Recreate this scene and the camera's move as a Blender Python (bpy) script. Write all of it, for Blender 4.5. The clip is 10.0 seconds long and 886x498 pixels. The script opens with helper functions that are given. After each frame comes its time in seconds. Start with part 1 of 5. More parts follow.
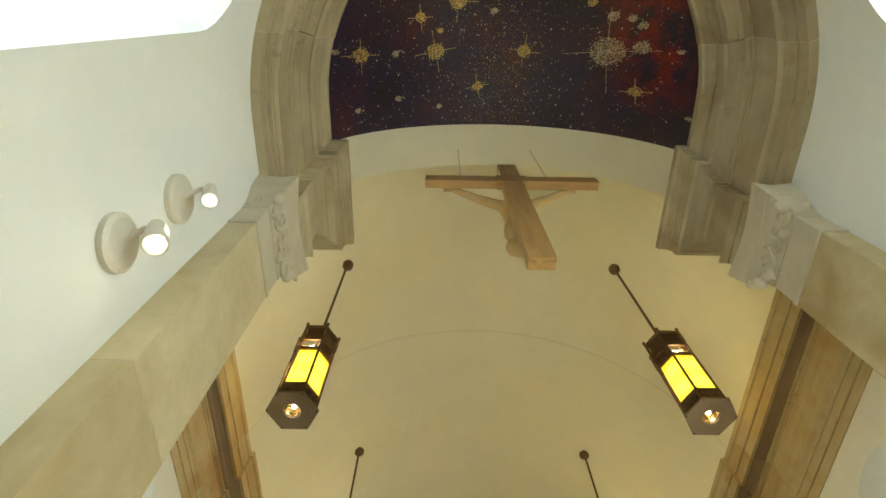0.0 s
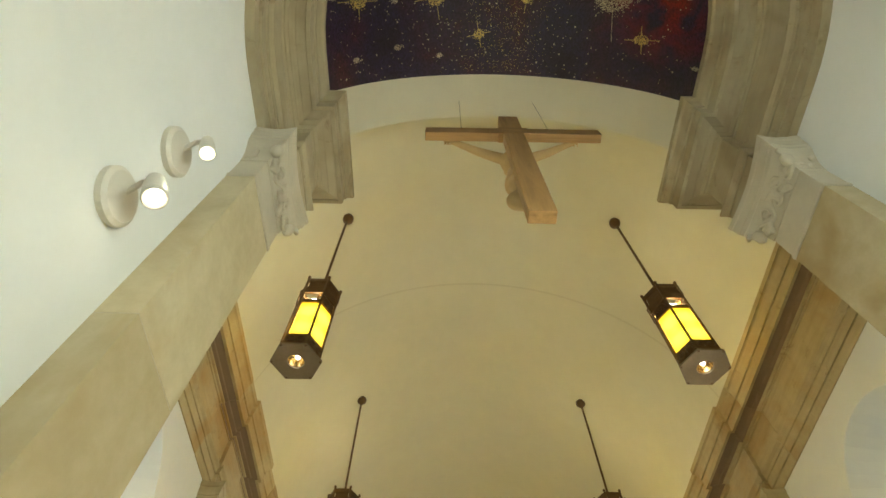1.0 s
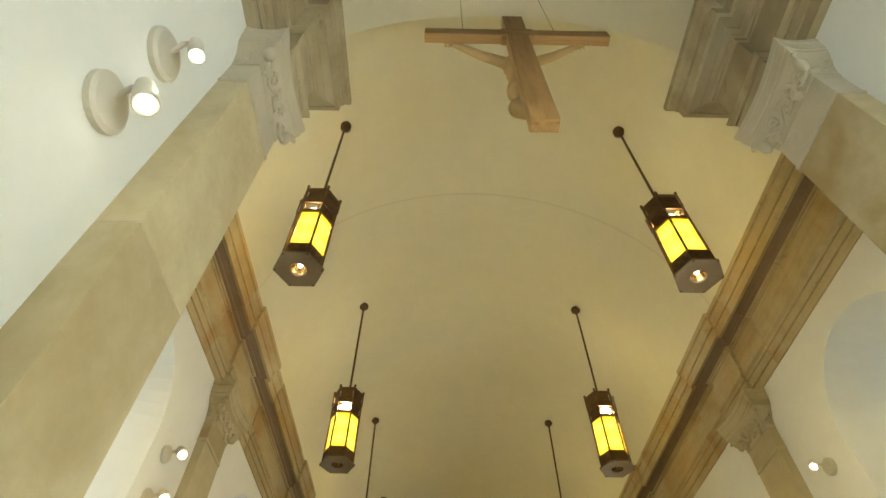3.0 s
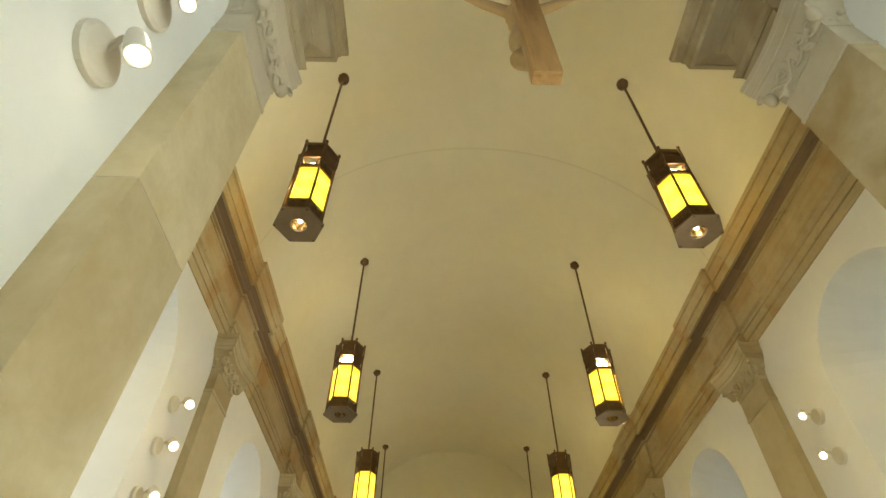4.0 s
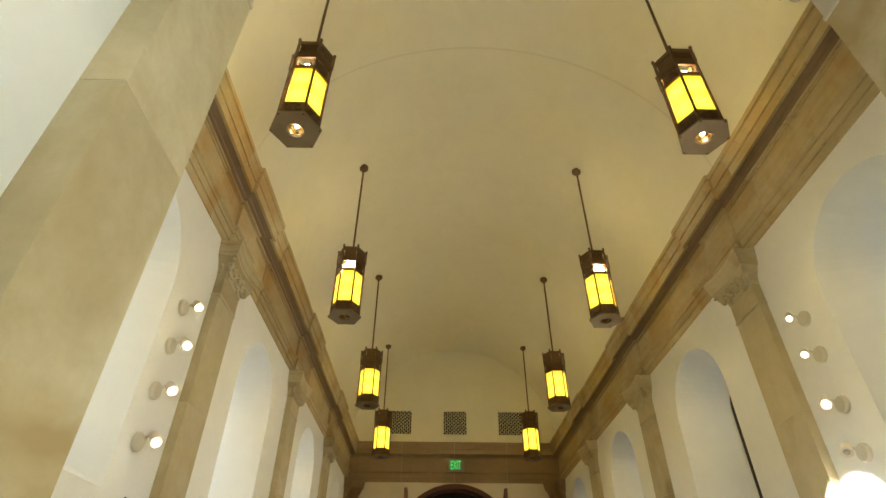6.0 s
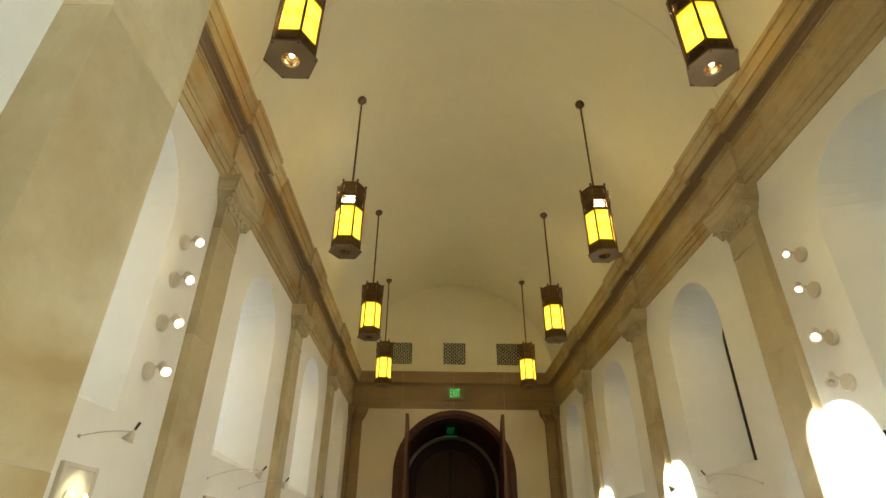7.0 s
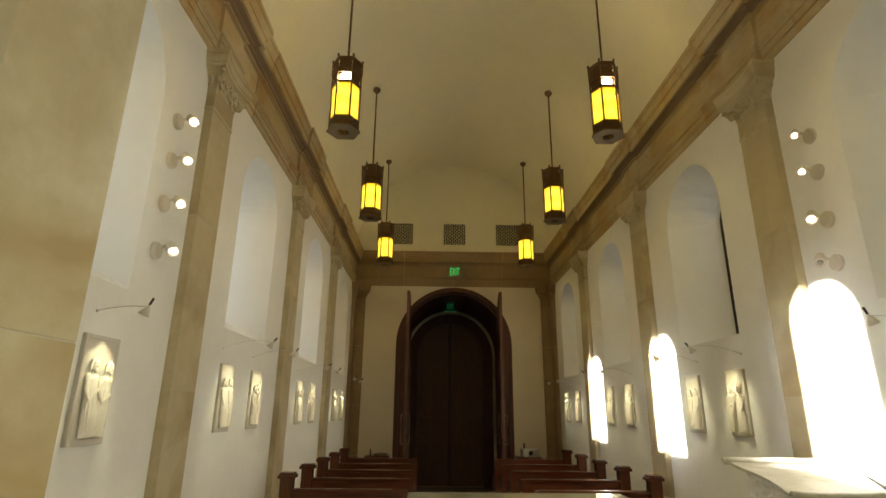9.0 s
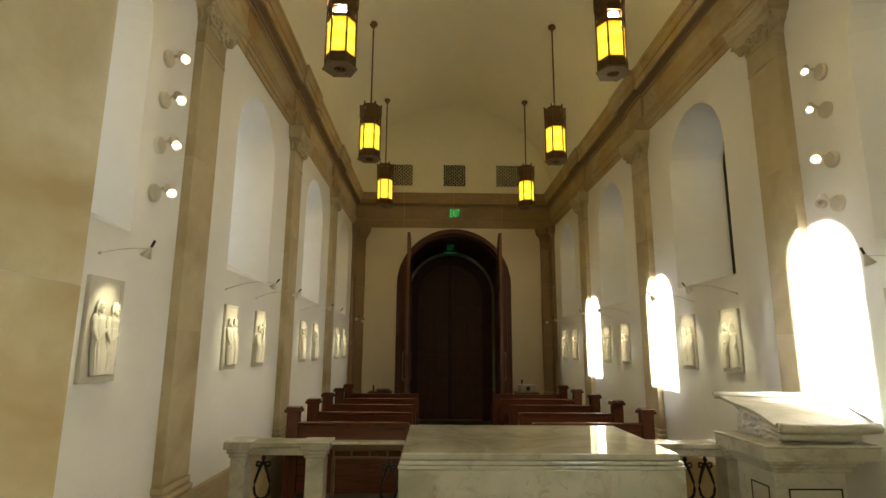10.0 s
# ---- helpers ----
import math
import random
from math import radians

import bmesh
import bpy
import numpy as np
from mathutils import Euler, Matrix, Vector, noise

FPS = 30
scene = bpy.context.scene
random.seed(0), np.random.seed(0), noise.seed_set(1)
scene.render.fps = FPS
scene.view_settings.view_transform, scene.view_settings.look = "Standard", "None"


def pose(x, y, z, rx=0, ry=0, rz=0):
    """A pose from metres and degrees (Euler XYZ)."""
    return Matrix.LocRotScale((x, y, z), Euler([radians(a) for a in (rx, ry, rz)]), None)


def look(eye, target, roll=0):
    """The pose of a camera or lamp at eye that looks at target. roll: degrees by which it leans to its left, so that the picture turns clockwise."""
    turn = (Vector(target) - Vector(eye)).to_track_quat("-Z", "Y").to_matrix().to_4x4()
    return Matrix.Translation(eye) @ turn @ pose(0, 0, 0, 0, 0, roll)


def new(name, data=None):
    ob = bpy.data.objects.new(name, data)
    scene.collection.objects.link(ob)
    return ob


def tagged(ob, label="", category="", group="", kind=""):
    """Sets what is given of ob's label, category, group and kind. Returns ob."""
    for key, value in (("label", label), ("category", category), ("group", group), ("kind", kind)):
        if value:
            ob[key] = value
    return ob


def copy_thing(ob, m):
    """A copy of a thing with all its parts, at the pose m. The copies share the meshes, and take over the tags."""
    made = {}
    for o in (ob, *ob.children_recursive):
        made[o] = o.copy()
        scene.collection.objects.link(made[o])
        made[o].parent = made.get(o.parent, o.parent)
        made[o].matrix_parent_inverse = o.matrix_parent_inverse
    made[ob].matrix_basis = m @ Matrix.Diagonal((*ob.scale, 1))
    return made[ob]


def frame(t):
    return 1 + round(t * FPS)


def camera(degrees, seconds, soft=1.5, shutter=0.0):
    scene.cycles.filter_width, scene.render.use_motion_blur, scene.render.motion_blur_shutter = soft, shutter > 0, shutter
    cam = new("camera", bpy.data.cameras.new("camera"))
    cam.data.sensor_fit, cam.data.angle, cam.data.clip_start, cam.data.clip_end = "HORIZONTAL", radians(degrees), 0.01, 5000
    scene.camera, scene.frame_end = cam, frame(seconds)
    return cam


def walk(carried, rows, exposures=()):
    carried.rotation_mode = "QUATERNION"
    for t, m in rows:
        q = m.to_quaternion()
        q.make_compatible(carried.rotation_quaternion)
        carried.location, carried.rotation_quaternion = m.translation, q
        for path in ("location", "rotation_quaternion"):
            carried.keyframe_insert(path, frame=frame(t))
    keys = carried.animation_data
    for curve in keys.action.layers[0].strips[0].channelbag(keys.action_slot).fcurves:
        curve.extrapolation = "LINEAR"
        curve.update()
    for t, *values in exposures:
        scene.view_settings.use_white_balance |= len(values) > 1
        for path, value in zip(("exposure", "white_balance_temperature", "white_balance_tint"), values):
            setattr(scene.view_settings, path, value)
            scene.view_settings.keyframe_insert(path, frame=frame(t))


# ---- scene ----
# The camera turns from the vault down to the nave, almost on one spot.
cam = camera(79.3, 10.0)
walk(cam, [
    (0, pose(-0.0016, 0.0048, 1.5171, 155.814, -0.153, -0.919)),
    (0.5, pose(-0.0015, 0.0049, 1.5172, 153.286, -0.172, -0.926)),
    (1, pose(-0.0015, 0.0050, 1.5172, 150.866, -0.190, -0.906)),
    (1.5, pose(-0.0014, 0.0050, 1.5173, 148.402, -0.199, -0.938)),
    (2, pose(-0.0014, 0.0050, 1.5173, 146.017, -0.227, -0.997)),
    (2.5, pose(-0.0013, 0.0049, 1.5173, 143.629, -0.259, -1.054)),
    (4, pose(-0.0010, 0.0031, 1.5169, 136.447, -0.268, -1.061)),
    (4.5, pose(-0.0010, 0.0029, 1.5169, 134.104, -0.273, -1.072)),
    (5, pose(-0.0010, 0.0026, 1.5170, 131.768, -0.264, -1.046)),
    (6.5, pose(-0.0007, 0.0006, 1.5181, 123.187, -0.331, -1.050)),
    (7, pose(-0.0006, 0.0005, 1.5183, 119.522, -0.380, -1.091)),
    (7.5, pose(-0.0005, 0.0003, 1.5186, 116.212, -0.431, -1.070)),
    (8, pose(-0.0003, 0.0002, 1.5190, 113.205, -0.434, -1.069)),
    (8.5, pose(-0.0003, 0.0001, 1.5193, 109.982, -0.480, -1.098)),
    (9, pose(-0.0002, 0.0001, 1.5196, 106.868, -0.521, -1.108)),
    (9.5, pose(-0.0001, 0.0000, 1.5199, 103.741, -0.503, -1.092)),
    (10, pose(0.0000, 0.0000, 1.5200, 100.606, -0.369, -1.066)),
], exposures=[(0.0, 3.38, 6370, 4), (4.5, 3.40, 6450, 8), (6.5, 3.32, 6540, 10), (7.5, 3.12, 6600, 11), (10.0, 2.74, 6680, 13)])

# World, sun and exposure.
world = bpy.data.worlds.new("world")
scene.world = world
world.use_nodes = True
wn = world.node_tree.nodes
sky = wn.new("ShaderNodeTexSky")
sky.sky_type, sky.sun_disc = "NISHITA", False
SUN_WAY = Vector((4.166, 0.855, -1.17)).normalized()
sky.sun_elevation = math.asin(-SUN_WAY.z)
sky.sun_rotation = math.atan2(-SUN_WAY.x, -SUN_WAY.y)
wn["Background"].inputs["Strength"].default_value = 0.05
world.node_tree.links.new(sky.outputs[0], wn["Background"].inputs["Color"])

sun_data = bpy.data.lights.new("sun", "SUN")
sun_data.energy, sun_data.angle, sun_data.color = 5.0, radians(0.6), (1.0, 0.995, 0.98)
sun = new("sun", sun_data)
sun.matrix_world = look((-9, 2, 6), Vector((-9, 2, 6)) + SUN_WAY)

# Sizes in metres. The nave runs along y; the apse is behind the altar.
XC = 0.366          # middle of the nave
W = 1.868           # half width between the nave walls
YE = 9.92          # end wall
Y0 = 1.115          # wall between nave and apse
BAY = 2.217
PIL = [3.24 + BAY * i for i in range(3)]
WIN = [2.131 + BAY * i for i in range(4)]
ZC = 4.43               # top of the entablature
RV, ZV = 1.90, 4.40     # vault radius and springing
RA, YA = 1.166, 0.45    # apse radius and centre
RM, YM = 1.225, 0.80    # mosaic half dome and its front edge
ZM = 4.39               # mosaic centre height
FLOOR_S = 0.15          # sanctuary floor over the nave floor
WARM = (1.0, 0.77, 0.31)      # lantern light
WHITE = (1.0, 0.96, 0.60)     # spotlights
CROWN_FILL_W = 0.66         # added lamp over each lantern's crown, fill for the vault
LANTERN_SIDE = 0.48      # light through its open upper stage
LANTERN_DOWN_FILL = 2.2      # added fill below each lantern; most lower bulbs are unlit
SPOT_W = 6.3
APSE_W = 2.4
PICT_W = 1.7
WINDOW_WEST, WINDOW_EAST = 0.03, 0.12     # daylight of each window


# ---- materials ----
def node_mat(name):
    m = bpy.data.materials.new(name)
    m.use_nodes = True
    n, l = m.node_tree.nodes, m.node_tree.links
    return m, n, l, n["Principled BSDF"]


def noise_tex(n, l, src, scale, detail=4.0, rough=0.55, dist=0.0):
    t = n.new("ShaderNodeTexNoise")
    t.inputs["Scale"].default_value, t.inputs["Detail"].default_value = scale, detail
    t.inputs["Roughness"].default_value, t.inputs["Distortion"].default_value = rough, dist
    l.new(src, t.inputs["Vector"])
    return t.outputs["Fac"]


def ramp(n, l, src, stops):
    r = n.new("ShaderNodeValToRGB")
    els = r.color_ramp.elements
    while len(els) < len(stops):
        els.new(0.5)
    for e, (p, c) in zip(els, stops):
        e.position, e.color = p, (*c, 1) if len(c) == 3 else c
    l.new(src, r.inputs[0])
    return r.outputs[0]


def mix(n, l, fac, a, b, kind="MIX"):
    x = n.new("ShaderNodeMix")
    x.data_type, x.blend_type = "RGBA", kind
    for s, v in ((x.inputs[0], fac), (x.inputs[6], a), (x.inputs[7], b)):
        if isinstance(v, (int, float)):
            s.default_value = v
        elif isinstance(v, tuple):
            s.default_value = (*v, 1)
        else:
            l.new(v, s)
    return x.outputs[2]


def coords(n, l, spread=True):
    c = n.new("ShaderNodeTexCoord")
    if not spread:
        return c.outputs["Object"]
    info, add = n.new("ShaderNodeObjectInfo"), n.new("ShaderNodeVectorMath")
    add.operation = "ADD"
    mul = n.new("ShaderNodeMath")
    mul.operation = "MULTIPLY"
    mul.inputs[1].default_value = 37.0
    l.new(info.outputs["Random"], mul.inputs[0])
    l.new(c.outputs["Object"], add.inputs[0])
    l.new(mul.outputs[0], add.inputs[1])
    return add.outputs[0]


def bump(n, l, bs, src, strength, dist):
    b = n.new("ShaderNodeBump")
    b.inputs["Strength"].default_value, b.inputs["Distance"].default_value = strength, dist
    l.new(src, b.inputs["Height"])
    l.new(b.outputs[0], bs.inputs["Normal"])


def surface(name, dark, light, scale, fine, rough, relief=0.0, metal=0.0, spread=True, spec=0.5, stain=None, streak=None):
    """Two-scale mottled surface."""
    m, n, l, bs = node_mat(name)
    v = coords(n, l, spread)
    a = noise_tex(n, l, v, scale, 5)
    b = noise_tex(n, l, v, fine, 6, 0.7)
    col = ramp(n, l, a, [(0.3, dark), (0.7, light)])
    col = mix(n, l, 0.35, col, ramp(n, l, b, [(0.3, dark), (0.7, light)]))
    if stain:
        s = ramp(n, l, noise_tex(n, l, v, scale * 0.8, 4, 0.55, 1.2), [(0.47, (0, 0, 0)), (0.70, (0.95, 0.95, 0.95))])
        col = mix(n, l, s, col, stain)
        if streak:                                 # weathering along the beds
            mp = n.new("ShaderNodeMapping")
            mp.inputs["Scale"].default_value = (1.6, 1.6, 26.0)
            l.new(v, mp.inputs["Vector"])
            s = ramp(n, l, noise_tex(n, l, mp.outputs[0], 1.0, 5, 0.65, 0.3), [(0.36, (0.55, 0.52, 0.48)), (0.52, (1, 1, 1)), (0.70, (1.14, 1.12, 1.08))])
            col = mix(n, l, streak, col, s, "MULTIPLY")
            pits = ramp(n, l, noise_tex(n, l, v, 9.0, 6, 0.7, 0.5), [(0.60, (1, 1, 1)), (0.72, (0.62, 0.55, 0.47))])
            col = mix(n, l, 0.8, col, pits, "MULTIPLY")
        info = n.new("ShaderNodeObjectInfo")       # each stone a little different
        col = mix(n, l, 1.0 if streak else 0.3, col, ramp(n, l, info.outputs["Random"], [(0.0, (0.80, 0.77, 0.74)), (0.5, (1.0, 0.98, 0.95)), (1.0, (1.12, 1.08, 1.0))]), "MULTIPLY")
    l.new(col, bs.inputs["Base Color"])
    rr = n.new("ShaderNodeMapRange")
    rr.inputs["To Min"].default_value, rr.inputs["To Max"].default_value = rough * 0.8, min(1, rough * 1.2)
    l.new(b, rr.inputs["Value"])
    l.new(rr.outputs[0], bs.inputs["Roughness"])
    bs.inputs["Metallic"].default_value = metal
    bs.inputs["Specular IOR Level"].default_value = spec
    if relief:
        bump(n, l, bs, b, 0.4, relief)
    return m


def wood(name, dark, light, grain, rough, axis):
    m, n, l, bs = node_mat(name)
    v = coords(n, l)
    mp = n.new("ShaderNodeMapping")
    mp.inputs["Scale"].default_value = [1.2 if i == axis else grain for i in range(3)]
    l.new(v, mp.inputs["Vector"])
    a = noise_tex(n, l, mp.outputs[0], 1.0, 6, 0.65, 0.8)
    b = noise_tex(n, l, mp.outputs[0], 4.0, 4, 0.6)
    col = ramp(n, l, a, [(0.3, dark), (0.5, light), (0.7, dark)])
    col = mix(n, l, 0.3, col, ramp(n, l, b, [(0.35, dark), (0.65, light)]))
    l.new(col, bs.inputs["Base Color"])
    bs.inputs["Roughness"].default_value = rough
    bump(n, l, bs, b, 0.25, 0.001)
    return m


def glow(name, colour, strength, rough=0.4):
    m, _, _, bs = node_mat(name)
    bs.inputs["Base Color"].default_value = (*colour, 1)
    bs.inputs["Emission Color"].default_value = (*colour, 1)
    bs.inputs["Emission Strength"].default_value = strength
    bs.inputs["Roughness"].default_value = rough
    return m


PLASTER = surface("plaster", (0.735, 0.727, 0.675), (0.835, 0.827, 0.775), 0.9, 7.0, 0.85, 0.0016, spread=False)
VAULT_P = surface("vault_plaster", (0.655, 0.62, 0.475), (0.755, 0.72, 0.57), 0.6, 6.0, 0.85, 0.0016, spread=False)
VAULT_J = surface("joint_plaster", (0.595, 0.555, 0.415), (0.68, 0.64, 0.495), 0.6, 6.0, 0.85, 0.0016, spread=False)
STONE = surface("limestone", (0.355, 0.280, 0.145), (0.54, 0.445, 0.265), 1.5, 15.0, 0.75, 0.0015, stain=(0.40, 0.245, 0.075), streak=0.20)
# tan stone with the dim end's shade put into its colour
STONE_SHADED = surface("shaded_tan_stone", (0.215, 0.14, 0.072), (0.34, 0.23, 0.125), 1.6, 14.0, 0.7, 0.0012)
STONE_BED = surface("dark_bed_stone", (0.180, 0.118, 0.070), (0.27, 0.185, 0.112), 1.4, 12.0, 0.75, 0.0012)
# unseen floor, given a pale tone so that it bounces light upward
FLOOR_PALE = surface("pale_bounce_floor", (0.50, 0.47, 0.41), (0.66, 0.63, 0.56), 1.2, 9.0, 0.25, spread=False)
STONE_PALE = surface("pale_limestone", (0.385, 0.310, 0.160), (0.65, 0.570, 0.380), 1.9, 12.0, 0.7, 0.0012, stain=(0.40, 0.295, 0.130))
STONE_TAN = surface("tan_limestone", (0.415, 0.345, 0.200), (0.55, 0.470, 0.295), 1.5, 12.0, 0.7, 0.0012, stain=(0.35, 0.265, 0.135))
END_P = surface("warm_plaster", (0.65, 0.57, 0.42), (0.74, 0.655, 0.495), 0.6, 6.0, 0.85, 0.0016, spread=False)
STONE_APSE = surface("olive_limestone", (0.36, 0.305, 0.19), (0.50, 0.435, 0.29), 1.6, 13.0, 0.75, 0.0014, stain=(0.30, 0.235, 0.13), streak=0.15)
MORTAR = surface("pale_mortar", (0.46, 0.41, 0.30), (0.56, 0.50, 0.38), 6.0, 40.0, 0.85, 0.0006)
CARVED = surface("carved_limestone", (0.46, 0.405, 0.295), (0.58, 0.52, 0.39), 4.0, 25.0, 0.75, 0.001)
RELIEF = surface("relief_plaster", (0.66, 0.61, 0.50), (0.76, 0.71, 0.60), 5.0, 40.0, 0.6, 0.0006)
SLAB = surface("relief_slab", (0.50, 0.46, 0.38), (0.60, 0.56, 0.47), 4.0, 30.0, 0.7, 0.0006)
BRONZE = surface("bronze", (0.085, 0.050, 0.028), (0.20, 0.125, 0.070), 6.0, 50.0, 0.42, 0.0006, metal=0.85)
PLATE = surface("bronze_plate", (0.20, 0.15, 0.10), (0.30, 0.235, 0.16), 5.0, 70.0, 0.38, 0.0002, metal=0.9)
IRON = surface("wrought_iron", (0.012, 0.009, 0.007), (0.035, 0.025, 0.018), 8.0, 60.0, 0.5, 0.0004, metal=0.7)
STEEL = surface("brushed_steel", (0.45, 0.43, 0.40), (0.60, 0.58, 0.54), 8.0, 60.0, 0.3, metal=0.9)
FIXTURE = surface("white_enamel", (0.56, 0.51, 0.41), (0.64, 0.59, 0.49), 5.0, 40.0, 0.45)
FLOOR_M = surface("floor_stone", (0.10, 0.08, 0.06), (0.17, 0.14, 0.10), 2.0, 20.0, 0.35, 0.0008, spread=False)
DARK = surface("near_black", (0.010, 0.008, 0.006), (0.018, 0.014, 0.010), 4.0, 30.0, 0.8)
OAK = wood("oak", (0.29, 0.155, 0.050), (0.48, 0.28, 0.10), 14.0, 0.45, 2)
OAK_H = wood("oak_beam", (0.29, 0.155, 0.050), (0.48, 0.28, 0.10), 14.0, 0.45, 0)
CORPUS = surface("carved_limewood", (0.46, 0.31, 0.13), (0.60, 0.42, 0.19), 4.0, 30.0, 0.5, 0.0008)
PEW = wood("mahogany", (0.058, 0.017, 0.009), (0.125, 0.040, 0.019), 16.0, 0.25, 0)
PEW_V = wood("mahogany_upright", (0.058, 0.017, 0.009), (0.125, 0.040, 0.019), 16.0, 0.25, 2)
DOORWOOD = wood("dark_door_wood", (0.044, 0.013, 0.008), (0.098, 0.029, 0.016), 14.0, 0.55, 2)
DOOR_IN = wood("panelled_door_wood", (0.085, 0.034, 0.018), (0.180, 0.076, 0.040), 14.0, 0.5, 2)


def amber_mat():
    """Amber glass; the glow of two unbuilt bulbs is painted into its emission."""
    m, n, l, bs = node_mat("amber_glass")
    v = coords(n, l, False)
    bulb_glow = None
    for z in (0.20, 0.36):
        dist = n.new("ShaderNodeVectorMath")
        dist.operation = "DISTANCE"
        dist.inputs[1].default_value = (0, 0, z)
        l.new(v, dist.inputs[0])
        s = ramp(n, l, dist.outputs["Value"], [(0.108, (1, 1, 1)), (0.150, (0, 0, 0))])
        bulb_glow = s if bulb_glow is None else mix(n, l, 1.0, bulb_glow, s, "ADD")
    col = mix(n, l, bulb_glow, (1.0, 0.58, 0.008), (1.0, 0.70, 0.055))
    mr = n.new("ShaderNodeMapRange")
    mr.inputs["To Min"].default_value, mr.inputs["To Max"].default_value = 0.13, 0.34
    l.new(bulb_glow, mr.inputs["Value"])
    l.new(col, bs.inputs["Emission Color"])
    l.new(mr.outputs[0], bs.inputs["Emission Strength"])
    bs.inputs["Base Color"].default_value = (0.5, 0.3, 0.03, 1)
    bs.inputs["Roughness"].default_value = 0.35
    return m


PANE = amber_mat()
BULB = glow("bulb", (1.0, 0.86, 0.62), 10.0)
# weak emission that imitates the glare round the bright bulb
GLARE = glow("bulb_glare", (1.0, 0.80, 0.38), 0.07)
BULB_SPARK = glow("cone_bulb", (1.0, 0.95, 0.80), 2.5)
BULB_LOW = glow("shaded_bulb", (1.0, 0.92, 0.74), 0.45)
LENS = glow("spot_lens", (1.0, 0.92, 0.72), 5.0)
GLASS_OFF = surface("unlit_lens", (0.40, 0.38, 0.33), (0.55, 0.52, 0.46), 20.0, 60.0, 0.12)
SIGN_GREEN = glow("green_letters", (0.02, 0.9, 0.18), 0.085)
SIGN_DIM = glow("dim_green_letters", (0.02, 0.5, 0.14), 0.014)


def marble_mat(name, rough, spec=0.5):
    m, n, l, bs = node_mat(name)
    v = coords(n, l)
    base = ramp(n, l, noise_tex(n, l, v, 1.8, 7, 0.62, 1.0), [(0.30, (0.335, 0.315, 0.225)), (0.50, (0.47, 0.45, 0.35)), (0.70, (0.56, 0.54, 0.44))])
    vein = ramp(n, l, noise_tex(n, l, v, 2.6, 8, 0.66, 1.6), [(0.470, (0, 0, 0)), (0.50, (1, 1, 1)), (0.530, (0, 0, 0))])
    gate = mix(n, l, 1.0, vein, ramp(n, l, noise_tex(n, l, v, 1.7, 3), [(0.48, (0, 0, 0)), (0.62, (1, 1, 1))]), "MULTIPLY")
    col = mix(n, l, mix(n, l, 0.38, (0, 0, 0), gate), base, (0.22, 0.195, 0.135))
    for size, lo, strength, tone in ((4.0, 0.54, 0.55, (0.30, 0.262, 0.175)), (11.0, 0.60, 0.65, (0.24, 0.195, 0.115)), (26.0, 0.67, 0.75, (0.13, 0.105, 0.065))):
        spots = ramp(n, l, noise_tex(n, l, v, size, 6, 0.65, 1.4), [(lo, (0, 0, 0)), (lo + 0.13, (1, 1, 1))])
        col = mix(n, l, mix(n, l, strength, (0, 0, 0), spots), col, tone)
    l.new(col, bs.inputs["Base Color"])
    bs.inputs["Roughness"].default_value = rough
    bs.inputs["Specular IOR Level"].default_value = spec
    return m


MARBLE = marble_mat("marble", 0.055)
MARBLE_SOFT = marble_mat("honed_marble", 0.45, 0.25)


def mosaic_mat():
    m, n, l, bs = node_mat("night_mosaic")
    v = coords(n, l, False)
    cell = n.new("ShaderNodeTexVoronoi")
    cell.inputs["Scale"].default_value = 95.0
    l.new(v, cell.inputs["Vector"])
    night = ramp(n, l, noise_tex(n, l, v, 2.0, 4), [(0.32, (0.026, 0.017, 0.028)), (0.46, (0.034, 0.024, 0.066)), (0.58, (0.056, 0.024, 0.054)), (0.70, (0.12, 0.026, 0.032))])
    tone = ramp(n, l, cell.outputs["Color"], [(0.15, (0.30, 0.28, 0.32)), (0.85, (1.05, 1.0, 1.05))])
    tess = mix(n, l, 0.85, night, tone, "MULTIPLY")
    geo = n.new("ShaderNodeVectorMath")
    geo.operation = "DISTANCE"
    geo.inputs[1].default_value = (1.33, 0.14, 5.05)
    l.new(v, geo.inputs[0])
    near = ramp(n, l, geo.outputs["Value"], [(0.05, (1, 1, 1)), (0.52, (0, 0, 0))])
    cloud = ramp(n, l, noise_tex(n, l, v, 4.5, 5, 0.6, 0.5), [(0.38, (0, 0, 0)), (0.6, (1, 1, 1))])
    fac = mix(n, l, 1.0, near, cloud, "MULTIPLY")
    col = mix(n, l, fac, tess, mix(n, l, 0.7, (0.42, 0.030, 0.016), tone, "MULTIPLY"))
    l.new(col, bs.inputs["Base Color"])
    bs.inputs["Roughness"].default_value = 0.35
    bump(n, l, bs, cell.outputs["Distance"], 0.35, 0.004)
    return m


AMBER_IN = surface("gilt_reflector", (0.80, 0.62, 0.30), (0.98, 0.84, 0.52), 20.0, 60.0, 0.22, 0.003, metal=1.0)
MOSAIC = mosaic_mat()
GOLD = surface("gold_tesserae", (0.60, 0.42, 0.10), (0.95, 0.72, 0.22), 30.0, 90.0, 0.35, spread=False)
SILVER = surface("white_tesserae", (0.50, 0.42, 0.26), (0.80, 0.70, 0.46), 30.0, 90.0, 0.4, spread=False)


# ---- building blocks ----
def mesh_of(name, bm, material, smooth=False):
    me = bpy.data.meshes.new(name)
    bm.normal_update()
    bm.to_mesh(me)
    bm.free()
    me.materials.append(material)
    if smooth:
        me.polygons.foreach_set("use_smooth", [True] * len(me.polygons))
    return me


